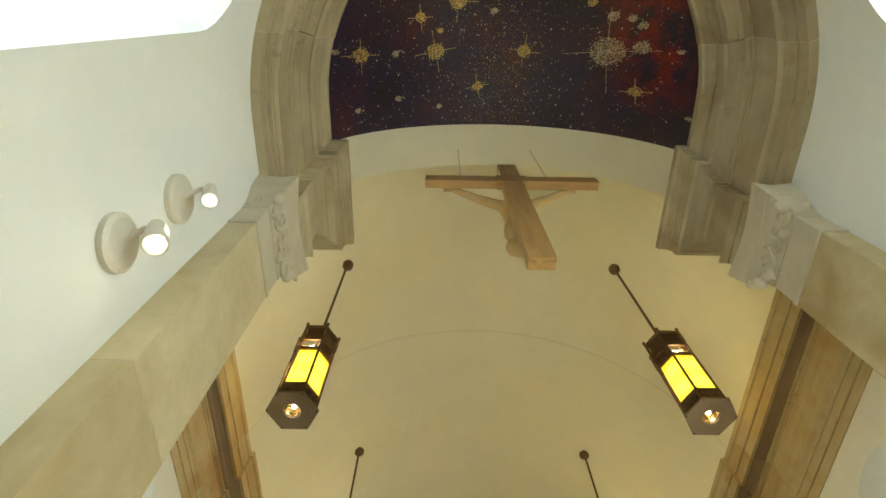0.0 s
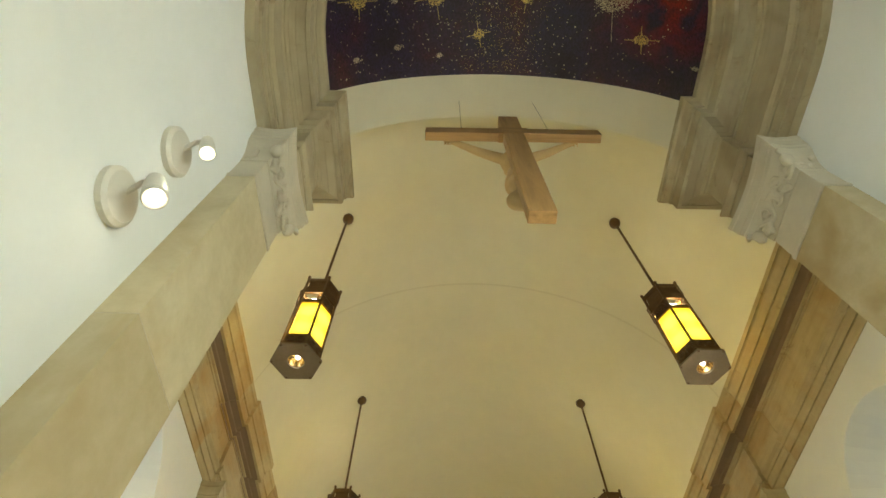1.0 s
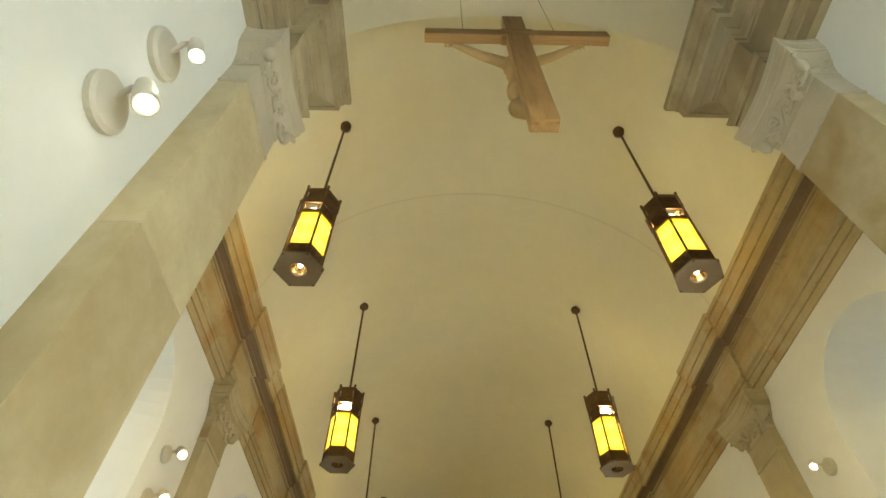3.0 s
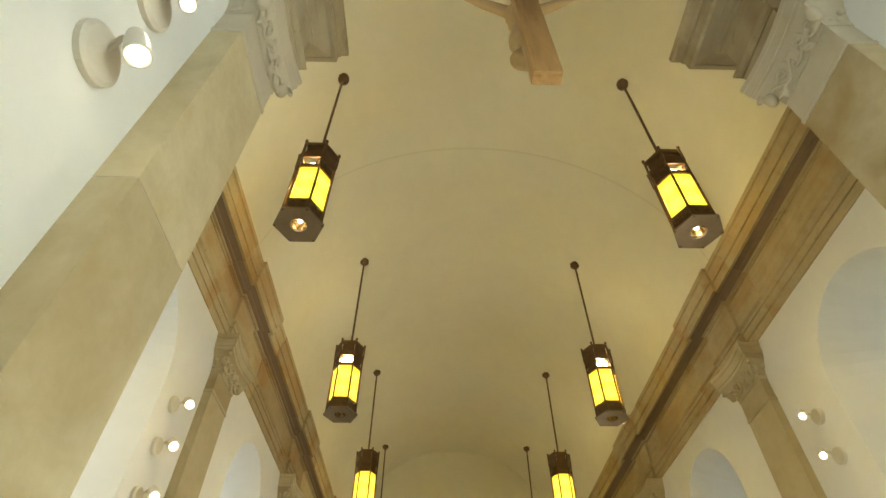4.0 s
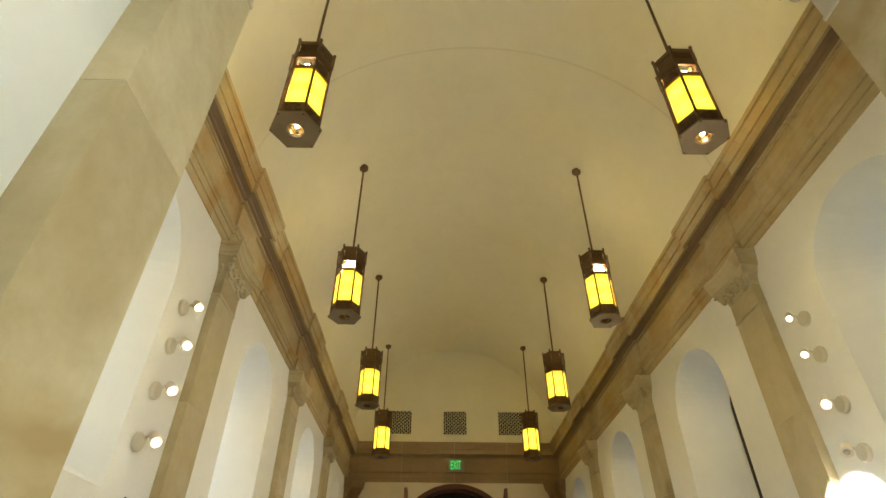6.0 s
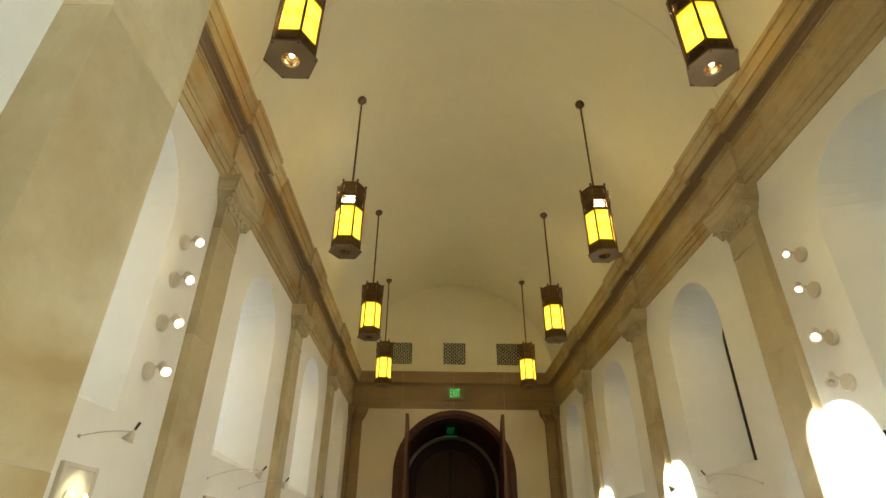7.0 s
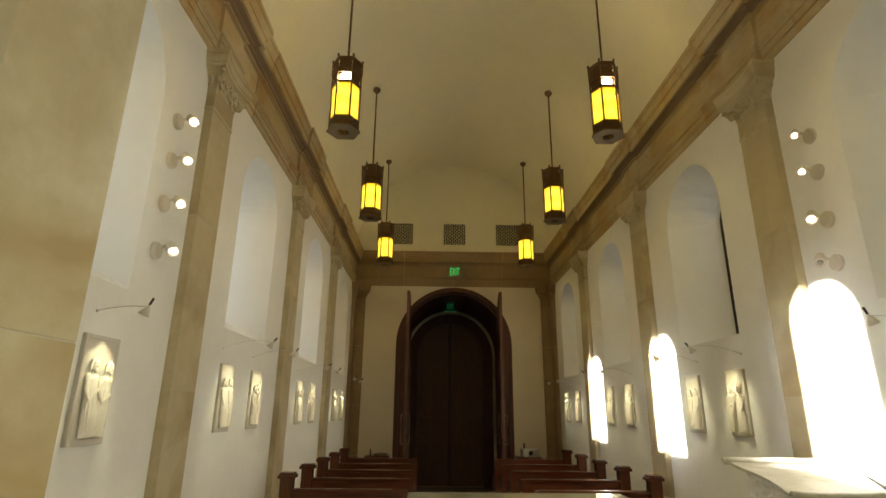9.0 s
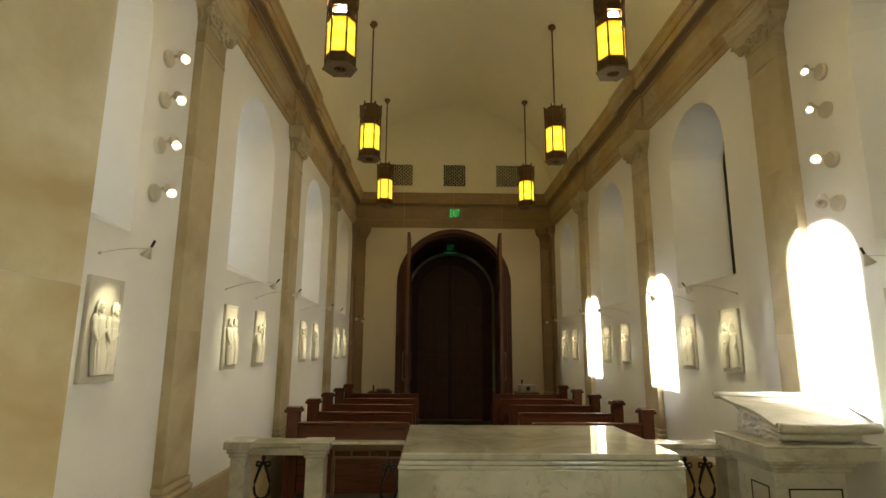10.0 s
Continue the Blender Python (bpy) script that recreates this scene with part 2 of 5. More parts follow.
def part(name, bm, material, parent=None, label="", smooth=False):
    ob = new(name, mesh_of(name, bm, material, smooth))
    if parent:
        ob.parent = parent
    if label:
        ob["label"] = label
    return ob


def thing(name, label, category, group="", kind="", at=None):
    ob = new(name)
    ob.empty_display_size = 0.05
    if at is not None:
        ob.matrix_basis = at if isinstance(at, Matrix) else Matrix.Translation(at)
    return tagged(ob, label, category, group, kind)


def box(lo, hi, bevel=0.0, bm=None):
    bm = bm or bmesh.new()
    r = bmesh.ops.create_cube(bm, size=1.0)
    c = [(a + b) / 2 for a, b in zip(lo, hi)]
    s = [abs(b - a) for a, b in zip(lo, hi)]
    bmesh.ops.transform(bm, matrix=Matrix.Translation(c) @ Matrix.Diagonal((*s, 1)), verts=r["verts"])
    if bevel:
        es = {e for v in r["verts"] for e in v.link_edges}
        bmesh.ops.bevel(bm, geom=list(es), offset=bevel, segments=2, affect="EDGES", profile=0.5)
    return bm


def lathe(prof, n=16, bm=None, axis=None, turn=0.0):
    """Spin (r, z) pairs round z; closed with flat ends."""
    bm = bm or bmesh.new()
    m = axis or Matrix.Identity(4)
    rings = []
    for r, z in prof:
        rings.append([bm.verts.new(m @ Vector((r * math.cos(2 * math.pi * i / n + turn), r * math.sin(2 * math.pi * i / n + turn), z))) for i in range(n)])
    for a, b in zip(rings, rings[1:]):
        for i in range(n):
            j = (i + 1) % n
            bm.faces.new((a[i], a[j], b[j], b[i]))
    bm.faces.new(rings[0][::-1])
    bm.faces.new(rings[-1])
    return bm


def tube(pts, r, n=8, bm=None):
    """A round bar along points."""
    bm = bm or bmesh.new()
    pts = [Vector(p) for p in pts]
    rings = []
    for i, p in enumerate(pts):
        d = (pts[min(i + 1, len(pts) - 1)] - pts[max(i - 1, 0)]).normalized()
        q = d.to_track_quat("Z", "Y").to_matrix()
        rr = r[i] if isinstance(r, (list, tuple)) else r
        rings.append([bm.verts.new(p + q @ Vector((rr * math.cos(2 * math.pi * k / n), rr * math.sin(2 * math.pi * k / n), 0))) for k in range(n)])
    for a, b in zip(rings, rings[1:]):
        for k in range(n):
            bm.faces.new((a[k], a[(k + 1) % n], b[(k + 1) % n], b[k]))
    bm.faces.new(rings[0][::-1])
    bm.faces.new(rings[-1])
    return bm


def prism(outline, depth_way, bm=None):
    """A plate: a flat outline of points, thickened along a vector."""
    bm = bm or bmesh.new()
    a = [bm.verts.new(p) for p in outline]
    b = [bm.verts.new(Vector(p) + Vector(depth_way)) for p in outline]
    bm.faces.new(a)
    bm.faces.new(b[::-1])
    for i in range(len(a)):
        j = (i + 1) % len(a)
        bm.faces.new((a[j], a[i], b[i], b[j]))
    bmesh.ops.recalc_face_normals(bm, faces=bm.faces)
    return bm


def blob(centre, radii, bm=None, seg=12, turn=None):
    bm = bm or bmesh.new()
    r = bmesh.ops.create_uvsphere(bm, u_segments=seg, v_segments=max(6, seg // 2 + 2), radius=1.0)
    m = Matrix.Translation(centre) @ (turn or Matrix.Identity(4)) @ Matrix.Diagonal((*radii, 1))
    bmesh.ops.transform(bm, matrix=m, verts=r["verts"])
    return bm


def meld(bm, voxel, soften=3):
    """Fuse overlapping shapes into one carved skin."""
    me = bpy.data.meshes.new("rough")
    bm.to_mesh(me)
    bm.free()
    tmp = new("rough", me)
    md = tmp.modifiers.new("fuse", "REMESH")
    md.mode, md.voxel_size = "VOXEL", voxel
    sm = tmp.modifiers.new("soften", "SMOOTH")
    sm.iterations, sm.factor = soften, 0.5
    fused = bpy.data.meshes.new_from_object(tmp.evaluated_get(bpy.context.evaluated_depsgraph_get()))
    bpy.data.objects.remove(tmp)
    bpy.data.meshes.remove(me)
    out = bmesh.new()
    out.from_mesh(fused)
    bpy.data.meshes.remove(fused)
    return out


def window_lamp(at, target, w, h, watts):
    d = bpy.data.lights.new("daylight", "AREA")
    d.shape, d.size, d.size_y, d.energy, d.color = "RECTANGLE", w, h, watts, (0.70, 0.84, 1.0)
    ob = new("daylight", d)
    ob.matrix_world = look(at, target)
    return ob


def spot_lamp(name, at, target, watts, degrees, size=0.02, blend=0.5, colour=WHITE):
    d = bpy.data.lights.new(name, "SPOT")
    d.energy, d.spot_size, d.spot_blend, d.shadow_soft_size, d.color = watts, radians(degrees), blend, size, colour
    ob = new(name, d)
    ob.matrix_world = look(at, target)
    return ob


def point_lamp(name, at, watts, size=0.03, colour=WARM):
    d = bpy.data.lights.new(name, "POINT")
    d.energy, d.shadow_soft_size, d.color = watts, size, colour
    ob = new(name, d)
    ob.location = at
    return ob


# ---- structure ----
def arch_outline(half, sill, spring, n=20):
    """Points (u, z) of an arched opening from its lower near corner, over the arch, to the lower far corner."""
    pts = [(-half, sill)]
    pts += [(-half * math.cos(math.pi * i / n), spring + half * math.sin(math.pi * i / n)) for i in range(n + 1)]
    return pts + [(half, sill)]


def wall_with_arch(name, place, u0, u1, z0, z1, inner, outer, thick, material, label):
    """A wall stretch with one splayed arched opening. place(u, d, z) gives the point at depth d behind the inner face."""
    bm = bmesh.new()

    def skin(outline, d, flip):
        def quad(a, b, c, e):
            vs = [bm.verts.new(place(p[0], d, p[1])) for p in (a, b, c, e)]
            bm.faces.new(vs[::-1] if flip else vs)
        sill = outline[0][1]
        lo, hi = outline[0][0], outline[-1][0]
        quad((u0, z0), (lo, z0), (lo, z1), (u0, z1))
        quad((hi, z0), (u1, z0), (u1, z1), (hi, z1))
        if sill > z0:
            quad((lo, z0), (hi, z0), (hi, sill), (lo, sill))
        arch = outline[1:-1]
        for a, b in zip(arch, arch[1:]):
            quad(a, b, (b[0], z1), (a[0], z1))
    skin(inner, 0.0, False)
    skin(outer, thick, True)
    a = [bm.verts.new(place(u, 0.0, z)) for u, z in inner]
    b = [bm.verts.new(place(u, thick, z)) for u, z in outer]
    for i in range(len(a)):
        j = (i + 1) % len(a)
        bm.faces.new((a[i], a[j], b[j], b[i]))
    bmesh.ops.remove_doubles(bm, verts=bm.verts, dist=0.0005)
    bmesh.ops.recalc_face_normals(bm, faces=bm.faces)
    return tagged(part(name, bm, material), label, "wall", kind="structure")


GLASS, _, _, gb = node_mat("window_glass")
gb.inputs["Base Color"].default_value = (0.15, 0.17, 0.19, 1)
gb.inputs["Transmission Weight"].default_value = 1.0
gb.inputs["Roughness"].default_value = 0.02
gb.inputs["IOR"].default_value = 1.05
NICHE = arch_outline(0.475, 2.08, 3.14)
PANE_O = {-1: arch_outline(0.285, 2.31, 3.17), 1: arch_outline(0.25, 2.19, 3.17)}
THICK = 0.43
edges = [Y0] + PIL + [YE + 0.05]
for side, sgn, nm in ((-1, -1, "wall_west"), (1, 1, "wall_east")):
    for i in range(4):
        yc = WIN[i]
        wall_with_arch("%s_%d" % (nm, i + 1), lambda u, d, z, yc=yc, sgn=sgn: (XC + sgn * (W + d), yc + u, z),
                       edges[i] - yc, edges[i + 1] - yc, 0.0, ZC + 0.02, NICHE, PANE_O[sgn], THICK, PLASTER,
                       "white plastered nave wall with a deep arched window niche")
        # window with its surround and panes at the outer end of the niche
        win = thing("window_%d" % (i + 1 + (4 if sgn > 0 else 0)), "narrow round-arched window deep in a white niche", "window", kind="structure")
        fr = bmesh.new()
        x = XC + sgn * (W + THICK - 0.03)
        half, sill = (0.247, 2.31) if sgn < 0 else (0.19, 2.19)
        inn, out = arch_outline(half, sill + 0.01, 3.17), arch_outline(PANE_O[sgn][-1][0] + 0.004, sill - 0.005, 3.17)
        ring = [[fr.verts.new((x + sgn * dx, yc + u, z)) for u, z in o] for o, dx in ((inn, -0.006), (out, -0.006), (out, 0.02), (inn, 0.02))]
        for q in range(4):
            r0, r1 = ring[q], ring[(q + 1) % 4]
            for e in range(len(r0)):
                f = (e + 1) % len(r0)
                fr.faces.new((r0[e], r0[f], r1[f], r1[e]))
        bmesh.ops.recalc_face_normals(fr, faces=fr.faces)
        part("window_frame", fr, IRON, win)
        # the last west pane is an added opaque board, unseen, blocking the sun
        sun_stop = sgn < 0 and i == 3
        g = bmesh.new()
        prism([(x + 0.005 * sgn, yc + u, z) for u, z in arch_outline(half + 0.002, sill + 0.008, 3.17)], (0.004 * sgn, 0, 0), g)
        pane = part("shutter" if sun_stop else "pane", g, DOORWOOD if sun_stop else GLASS, win)
        pane.visible_shadow = sun_stop
        if not sun_stop:
            window_lamp((x + 0.012 * sgn, yc, 2.86), (x - sgn, yc, 2.80), 0.34, 0.95, WINDOW_WEST if sgn < 0 else WINDOW_EAST)

# floors and the step between them
tagged(part("floor", box((XC - W, 3.93, -0.12), (XC + W, 11.8, 0.0)), FLOOR_M), "dark polished stone nave floor", "floor", kind="structure")
tagged(part("floor_sanctuary", box((XC - W, -1.2, -0.12), (XC + W, 3.928, FLOOR_S), 0.006), FLOOR_PALE), "raised sanctuary floor with a step, pale to bounce light", "floor", kind="structure")

# stone dado along the nave walls
for sgn in (-1, 1):
    bm = box((XC + sgn * W, Y0, 0.0), (XC + sgn * (W - 0.02), YE, 0.60))
    box((XC + sgn * W, Y0, 0.602), (XC + sgn * (W - 0.035), YE, 0.655), 0.008, bm)
    tagged(part("dado", bm, STONE), "tan limestone dado along the foot of the wall", "dado", kind="structure")

# end wall with the tall arched portal
DOOR_O = arch_outline(1.065, 0.0, 2.695, 28)
wall_with_arch("wall_end", lambda u, d, z: (XC + 0.015 + u, YE + d, z), -W - 0.2, W + 0.2, 0.0, 4.2, DOOR_O, DOOR_O, 0.45, END_P,
               "white plastered end wall with a tall arched portal")

tagged(part("wall_end_lunette", box((XC - W - 0.2, YE, 4.2005), (XC + W + 0.2, YE + 0.45, 6.6)), VAULT_P), "cream plastered lunette over the end wall", "wall", kind="structure")

# barrel vault of the nave
def vault(name, y0, y1, radius, zc, material, label, n=64):
    bm = bmesh.new()
    for r, fl in ((radius, False), (radius + 0.25, True)):
        rows = [[bm.verts.new((XC + r * math.cos(math.pi * i / n), y, zc + r * math.sin(math.pi * i / n))) for i in range(n + 1)] for y in (y0, y1)]
        for i in range(n):
            f = (rows[0][i], rows[1][i], rows[1][i + 1], rows[0][i + 1])
            bm.faces.new(f if not fl else f[::-1])
    return tagged(part(name, bm, material, smooth=True), label, "vault", kind="structure")


JOINTS = [3.09, 5.307]
stops = [Y0 - 0.010] + JOINTS + [YE + 0.110]
for k, (a, b) in enumerate(zip(stops, stops[1:])):
    vault("ceiling_vault_%d" % (k + 1), a + 0.010, b - 0.010, RV, ZV, VAULT_P, "smooth cream plaster barrel vault over one bay")
for k, y in enumerate(JOINTS):
    vault("ceiling_joint_%d" % (k + 1), y - 0.012, y + 0.012, RV + 0.004, ZV, VAULT_J if k == 0 else VAULT_P, "thin open joint across the plaster vault")

# wall over the apse opening, seen from the nave
def ring_wall(name, y0, y1, r_in, r_out, zc, material, label, n=112):
    bm = bmesh.new()
    for y, fl in ((y0, True), (y1, False)):
        a = [bm.verts.new((XC + r_in * math.cos(math.pi * i / n), y, zc + r_in * math.sin(math.pi * i / n))) for i in range(n + 1)]
        b = [bm.verts.new((XC + r_out * math.cos(math.pi * i / n), y, zc + r_out * math.sin(math.pi * i / n))) for i in range(n + 1)]
        for i in range(n):
            f = (a[i], a[i + 1], b[i + 1], b[i])
            bm.faces.new(f[::-1] if fl else f)
    rows = [[bm.verts.new((XC + r_in * math.cos(math.pi * i / n), y, zc + r_in * math.sin(math.pi * i / n))) for i in range(n + 1)] for y in (y0, y1)]
    for i in range(n):
        bm.faces.new((rows[0][i], rows[1][i], rows[1][i + 1], rows[0][i + 1]))
    bmesh.ops.remove_doubles(bm, verts=bm.verts, dist=0.0005)
    bmesh.ops.recalc_face_normals(bm, faces=bm.faces)
    return tagged(part(name, bm, material), label, "wall", kind="structure")


ring_wall("wall_arch", YM, Y0, RM, RV + 0.2, ZM, VAULT_P, "cream plaster soffit and wall over the apse opening")

# apse half dome with its mosaic, and the plain shell over it
def half_dome(name, radius, material, label, front, n=48, m=20):
    bm = bmesh.new()
    zc = ZM
    rows = [[bm.verts.new((XC + radius * math.cos(math.pi * i / n), front, zc + radius * math.sin(math.pi * i / n))) for i in range(n + 1)]]
    for k in range(m + 1):
        t = math.pi / 2 * k / m
        rows.append([bm.verts.new((XC + radius * math.cos(math.pi * i / n) , YA - radius * math.sin(math.pi * i / n) * math.sin(t), zc + radius * math.sin(math.pi * i / n) * math.cos(t))) for i in range(n + 1)])
    for a, b in zip(rows, rows[1:]):
        for i in range(n):
            bm.faces.new((a[i], a[i + 1], b[i + 1], b[i]))
    bmesh.ops.remove_doubles(bm, verts=bm.verts, dist=0.0005)
    return tagged(part(name, bm, material, smooth=True), label, "mosaic", kind="structure")


half_dome("ceiling_mosaic", RM, MOSAIC, "dark night-sky mosaic on the apse half dome", YM)
half_dome("ceiling_shell", RM + 0.2, PLASTER, "outer shell of the apse half dome", YM)

# apse wall: two window bays, the rest plain
def arc_place(mid):
    def place(u, d, z):
        a = mid + u / RA
        return (XC + (RA + d) * math.cos(a), YA + (RA + d) * math.sin(a), z)
    return place


def curved_wall(name, a0, a1, label, n=10):
    bm = bmesh.new()
    for r in (RA, RA + 0.3):
        rows = [[bm.verts.new((XC + r * math.cos(a0 + (a1 - a0) * i / n), YA + r * math.sin(a0 + (a1 - a0) * i / n), z)) for i in range(n + 1)] for z in (FLOOR_S, 4.45)]
        for i in range(n):
            bm.faces.new((rows[0][i], rows[0][i + 1], rows[1][i + 1], rows[1][i]))
    return tagged(part(name, bm, PLASTER, smooth=True), label, "wall", kind="structure")


def curved_bay(name, mid, half_u, label):
    """Curved wall with an arched window niche in it."""
    place = arc_place(mid)
    bm = bmesh.new()
    inner = arch_outline(0.30, 1.9, 3.25, 16)
    outer = arch_outline(0.22, 2.0, 3.25, 16)
    z0, z1 = FLOOR_S, 4.45
    for o, d in ((inner, 0.0), (outer, 0.3)):
        arch = o[1:-1]
        def q(*ps):
            bm.faces.new([bm.verts.new(place(u, d, z)) for u, z in ps])
        for k in range(6):
            for s in (-1, 1):
                u0 = s * (o[-1][0] + (half_u - o[-1][0]) * k / 6)
                u1 = s * (o[-1][0] + (half_u - o[-1][0]) * (k + 1) / 6)
                q((u0, z0), (u1, z0), (u1, z1), (u0, z1))
        for a, b in zip(arch, arch[1:]):
            q(a, b, (b[0], z1), (a[0], z1))
            q((a[0], z0), (b[0], z0), (b[0], o[0][1]), (a[0], o[0][1]))
    a = [bm.verts.new(place(u, 0.0, z)) for u, z in inner]
    b = [bm.verts.new(place(u, 0.3, z)) for u, z in outer]
    for i in range(len(a)):
        j = (i + 1) % len(a)
        bm.faces.new((a[i], a[j], b[j], b[i]))
    bmesh.ops.remove_doubles(bm, verts=bm.verts, dist=0.0005)
    bmesh.ops.recalc_face_normals(bm, faces=bm.faces)
    return tagged(part(name, bm, PLASTER), label, "wall", kind="structure")


SKYGLOW = glow("bright_sky", (0.80, 0.92, 1.0), 0.26)
SKYDIM = glow("pale_sky", (0.82, 0.90, 0.88), 0.98)
A_L, A_R = math.pi + math.asin(0.64 / RA), -math.asin(0.64 / RA)
curved_bay("wall_apse_west", A_L, 0.42, "curved white apse wall with an arched window")
curved_bay("wall_apse_east", A_R, 0.42, "curved white apse wall with an arched window")
curved_wall("wall_apse_back", A_L + 0.42 / RA, 2 * math.pi + A_R - 0.42 / RA, "curved white apse wall")
curved_wall("wall_apse_side", math.pi, A_L - 0.42 / RA, "curved white apse wall", 4)
curved_wall("wall_apse_side_2", A_R + 0.42 / RA, 0.0, "curved white apse wall", 4)
for mid, mat, k in ((A_L, SKYGLOW, 9), (A_R, SKYDIM, 10)):
    pl = arc_place(mid)
    win = thing("window_%d" % k, "bright arched apse window in a white reveal", "window", kind="structure")
    bm = bmesh.new()
    prism([pl(u, 0.29, z) for u, z in arch_outline(0.225, 1.99, 3.25, 16)], Vector(pl(0, 0.31, 0)) - Vector(pl(0, 0.29, 0)), bm)
    part("pane", bm, mat, win, "daylight glowing through the pane")

# wall masses between apse and nave, with the straight stretch of the apse wall
for sgn in (-1, 1):
    side = "west" if sgn < 0 else "east"
    for k, (lo, hi) in enumerate((((XC + sgn * RA, YA, 0.0), (XC + sgn * (RA + 0.3), 0.793, 4.45)),
                                  ((XC + sgn * (RA - 0.002), 0.793, 0.0), (XC + sgn * (W + THICK), Y0 - 0.085, 4.45)),
                                  ((XC + sgn * (RA + 0.02), 0.82, 4.45), (XC + sgn * (W + THICK), Y0 - 0.002, 6.6)))):
        tagged(part("wall_pier_%s_%d" % (side, k + 1), box(lo, hi), PLASTER), "white plastered wall between apse and nave", "wall", kind="structure")

# ---- entablature: one moulding round the whole place, in stones ----
PROFILE = [(-0.06, 3.78), (0.006, 3.78), (0.006, 3.842), (0.002, 3.8425), (0.002, 3.845), (0.014, 3.8455), (0.014, 3.903), (0.010, 3.9035), (0.010, 3.9065), (0.020, 3.907), (0.022, 3.928),
           (0.036, 3.944), (0.036, 3.956), (0.004, 3.960), (0.004, 4.190), (0.012, 4.192), (0.014, 4.203), (0.030, 4.205), (0.034, 4.212), (0.036, 4.250), (0.060, 4.276), (0.098, 4.278), (0.104, 4.262),
           (0.106, 4.231), (0.126, 4.231), (0.127, 4.306), (0.119, 4.307), (0.119, 4.311), (0.134, 4.312), (0.136, 4.335), (0.150, 4.378), (0.158, 4.385), (0.153, 4.386), (0.153, 4.389), (0.162, 4.390), (0.162, 4.43), (-0.06, 4.43)]
BED = [(-0.02, 4.192), (0.012, 4.196), (0.016, 4.2065), (0.056, 4.218), (0.061, 4.226), (0.100, 4.236), (0.1035, 4.240), (0.1035, 4.256), (-0.02, 4.256)]
BREAK_HALF, BREAK_OUT = 0.19, 0.025      # the entablature steps forward over each pilaster
BREAKS = [y + 0.05 for y in PIL]
APSE_OUT = 0.033


def plan_path():
    """Corner points of the wall line, counter-clockwise, as (x, y, joint)."""
    e, w, po = XC + W, XC - W, 1.075 - APSE_OUT
    pe = po + 0.028
    pts = [(XC + pe, Y0, 0), (e, Y0, 1)]
    for c in BREAKS:
        pts += [(e, c - BREAK_HALF, 0), (e - BREAK_OUT, c - BREAK_HALF, 0), (e - BREAK_OUT, c + BREAK_HALF, 0), (e, c + BREAK_HALF, 0)]
    pts += [(e, YE, 1), (w, YE, 1)]
    for c in BREAKS[::-1]:
        pts += [(w, c + BREAK_HALF, 0), (w + BREAK_OUT, c + BREAK_HALF, 0), (w + BREAK_OUT, c - BREAK_HALF, 0), (w, c - BREAK_HALF, 0)]
    ra = RA - APSE_OUT
    pts += [(w, Y0, 1), (XC - po, Y0, 0), (XC - po, 0.793 + APSE_OUT, 0), (XC - ra, 0.793 + APSE_OUT, 0), (XC - ra, YA, 0)]
    pts += [(XC + ra * math.cos(math.pi + math.pi * i / 30), YA + ra * math.sin(math.pi + math.pi * i / 30), i % 6 == 3) for i in range(1, 30)]
    return pts + [(XC + ra, YA, 0), (XC + ra, 0.793 + APSE_OUT, 0), (XC + pe, 0.793 + APSE_OUT, 0)]


plan = plan_path()
corners = [Vector(p[:2]) for p in plan]
nodes = []      # (point, inward vector scaled for mitring, joint?, way along the wall)
for i, p in enumerate(corners):
    q = corners[(i + 1) % len(corners)]
    d0, d1 = (p - corners[i - 1]).normalized(), (q - p).normalized()
    n0, n1 = Vector((-d0.y, d0.x)), Vector((-d1.y, d1.x))
    nodes.append((p, (n0 + n1) / (1 + n0.dot(n1)), bool(plan[i][2]), Vector((0, 0)) if p.y > 0.7 else d1))
    lo, hi = min(p.y, q.y) + 0.1, max(p.y, q.y) - 0.1
    if abs(d1.y) > 0.9 and hi - lo > 0.5:
        ys = sorted([c + k for c in BREAKS for k in (-0.55, 0.60) if lo < c + k < hi], reverse=d1.y < 0)
        nodes += [(Vector((p.x, y)), n1, True, d1) for y in ys]
    elif abs(p.y - YE) < 0.01 and abs(q.y - YE) < 0.01:
        nodes += [(p.lerp(q, k / 4), n1, True, d1) for k in (1, 2, 3)]
start = next(i for i, nd in enumerate(nodes) if nd[2])
nodes = nodes[start:] + nodes[:start + 1]
ent = thing("entablature", "tan limestone entablature with moulded cornice round the walls", "cornice", kind="structure")


def sweep(run, prof, gap=0.0, push=0.0):
    """The profile carried along a run of wall points; gap opens the two end joints."""
    bm = bmesh.new()
    rings = []
    for k, (p, nn, _, dd) in enumerate(run):
        sh = dd * gap if k == 0 else (-dd * gap if k == len(run) - 1 else Vector((0, 0)))
        rings.append([bm.verts.new((*(p + nn * (d + push) + sh), z)) for d, z in prof])
    m = len(prof)
    for a, b in zip(rings, rings[1:]):
        for i in range(m):
            bm.faces.new((a[i], a[(i + 1) % m], b[(i + 1) % m], b[i]))
    bm.faces.new(rings[0])
    bm.faces.new(rings[-1][::-1])
    bmesh.ops.recalc_face_normals(bm, faces=bm.faces)
    return bm


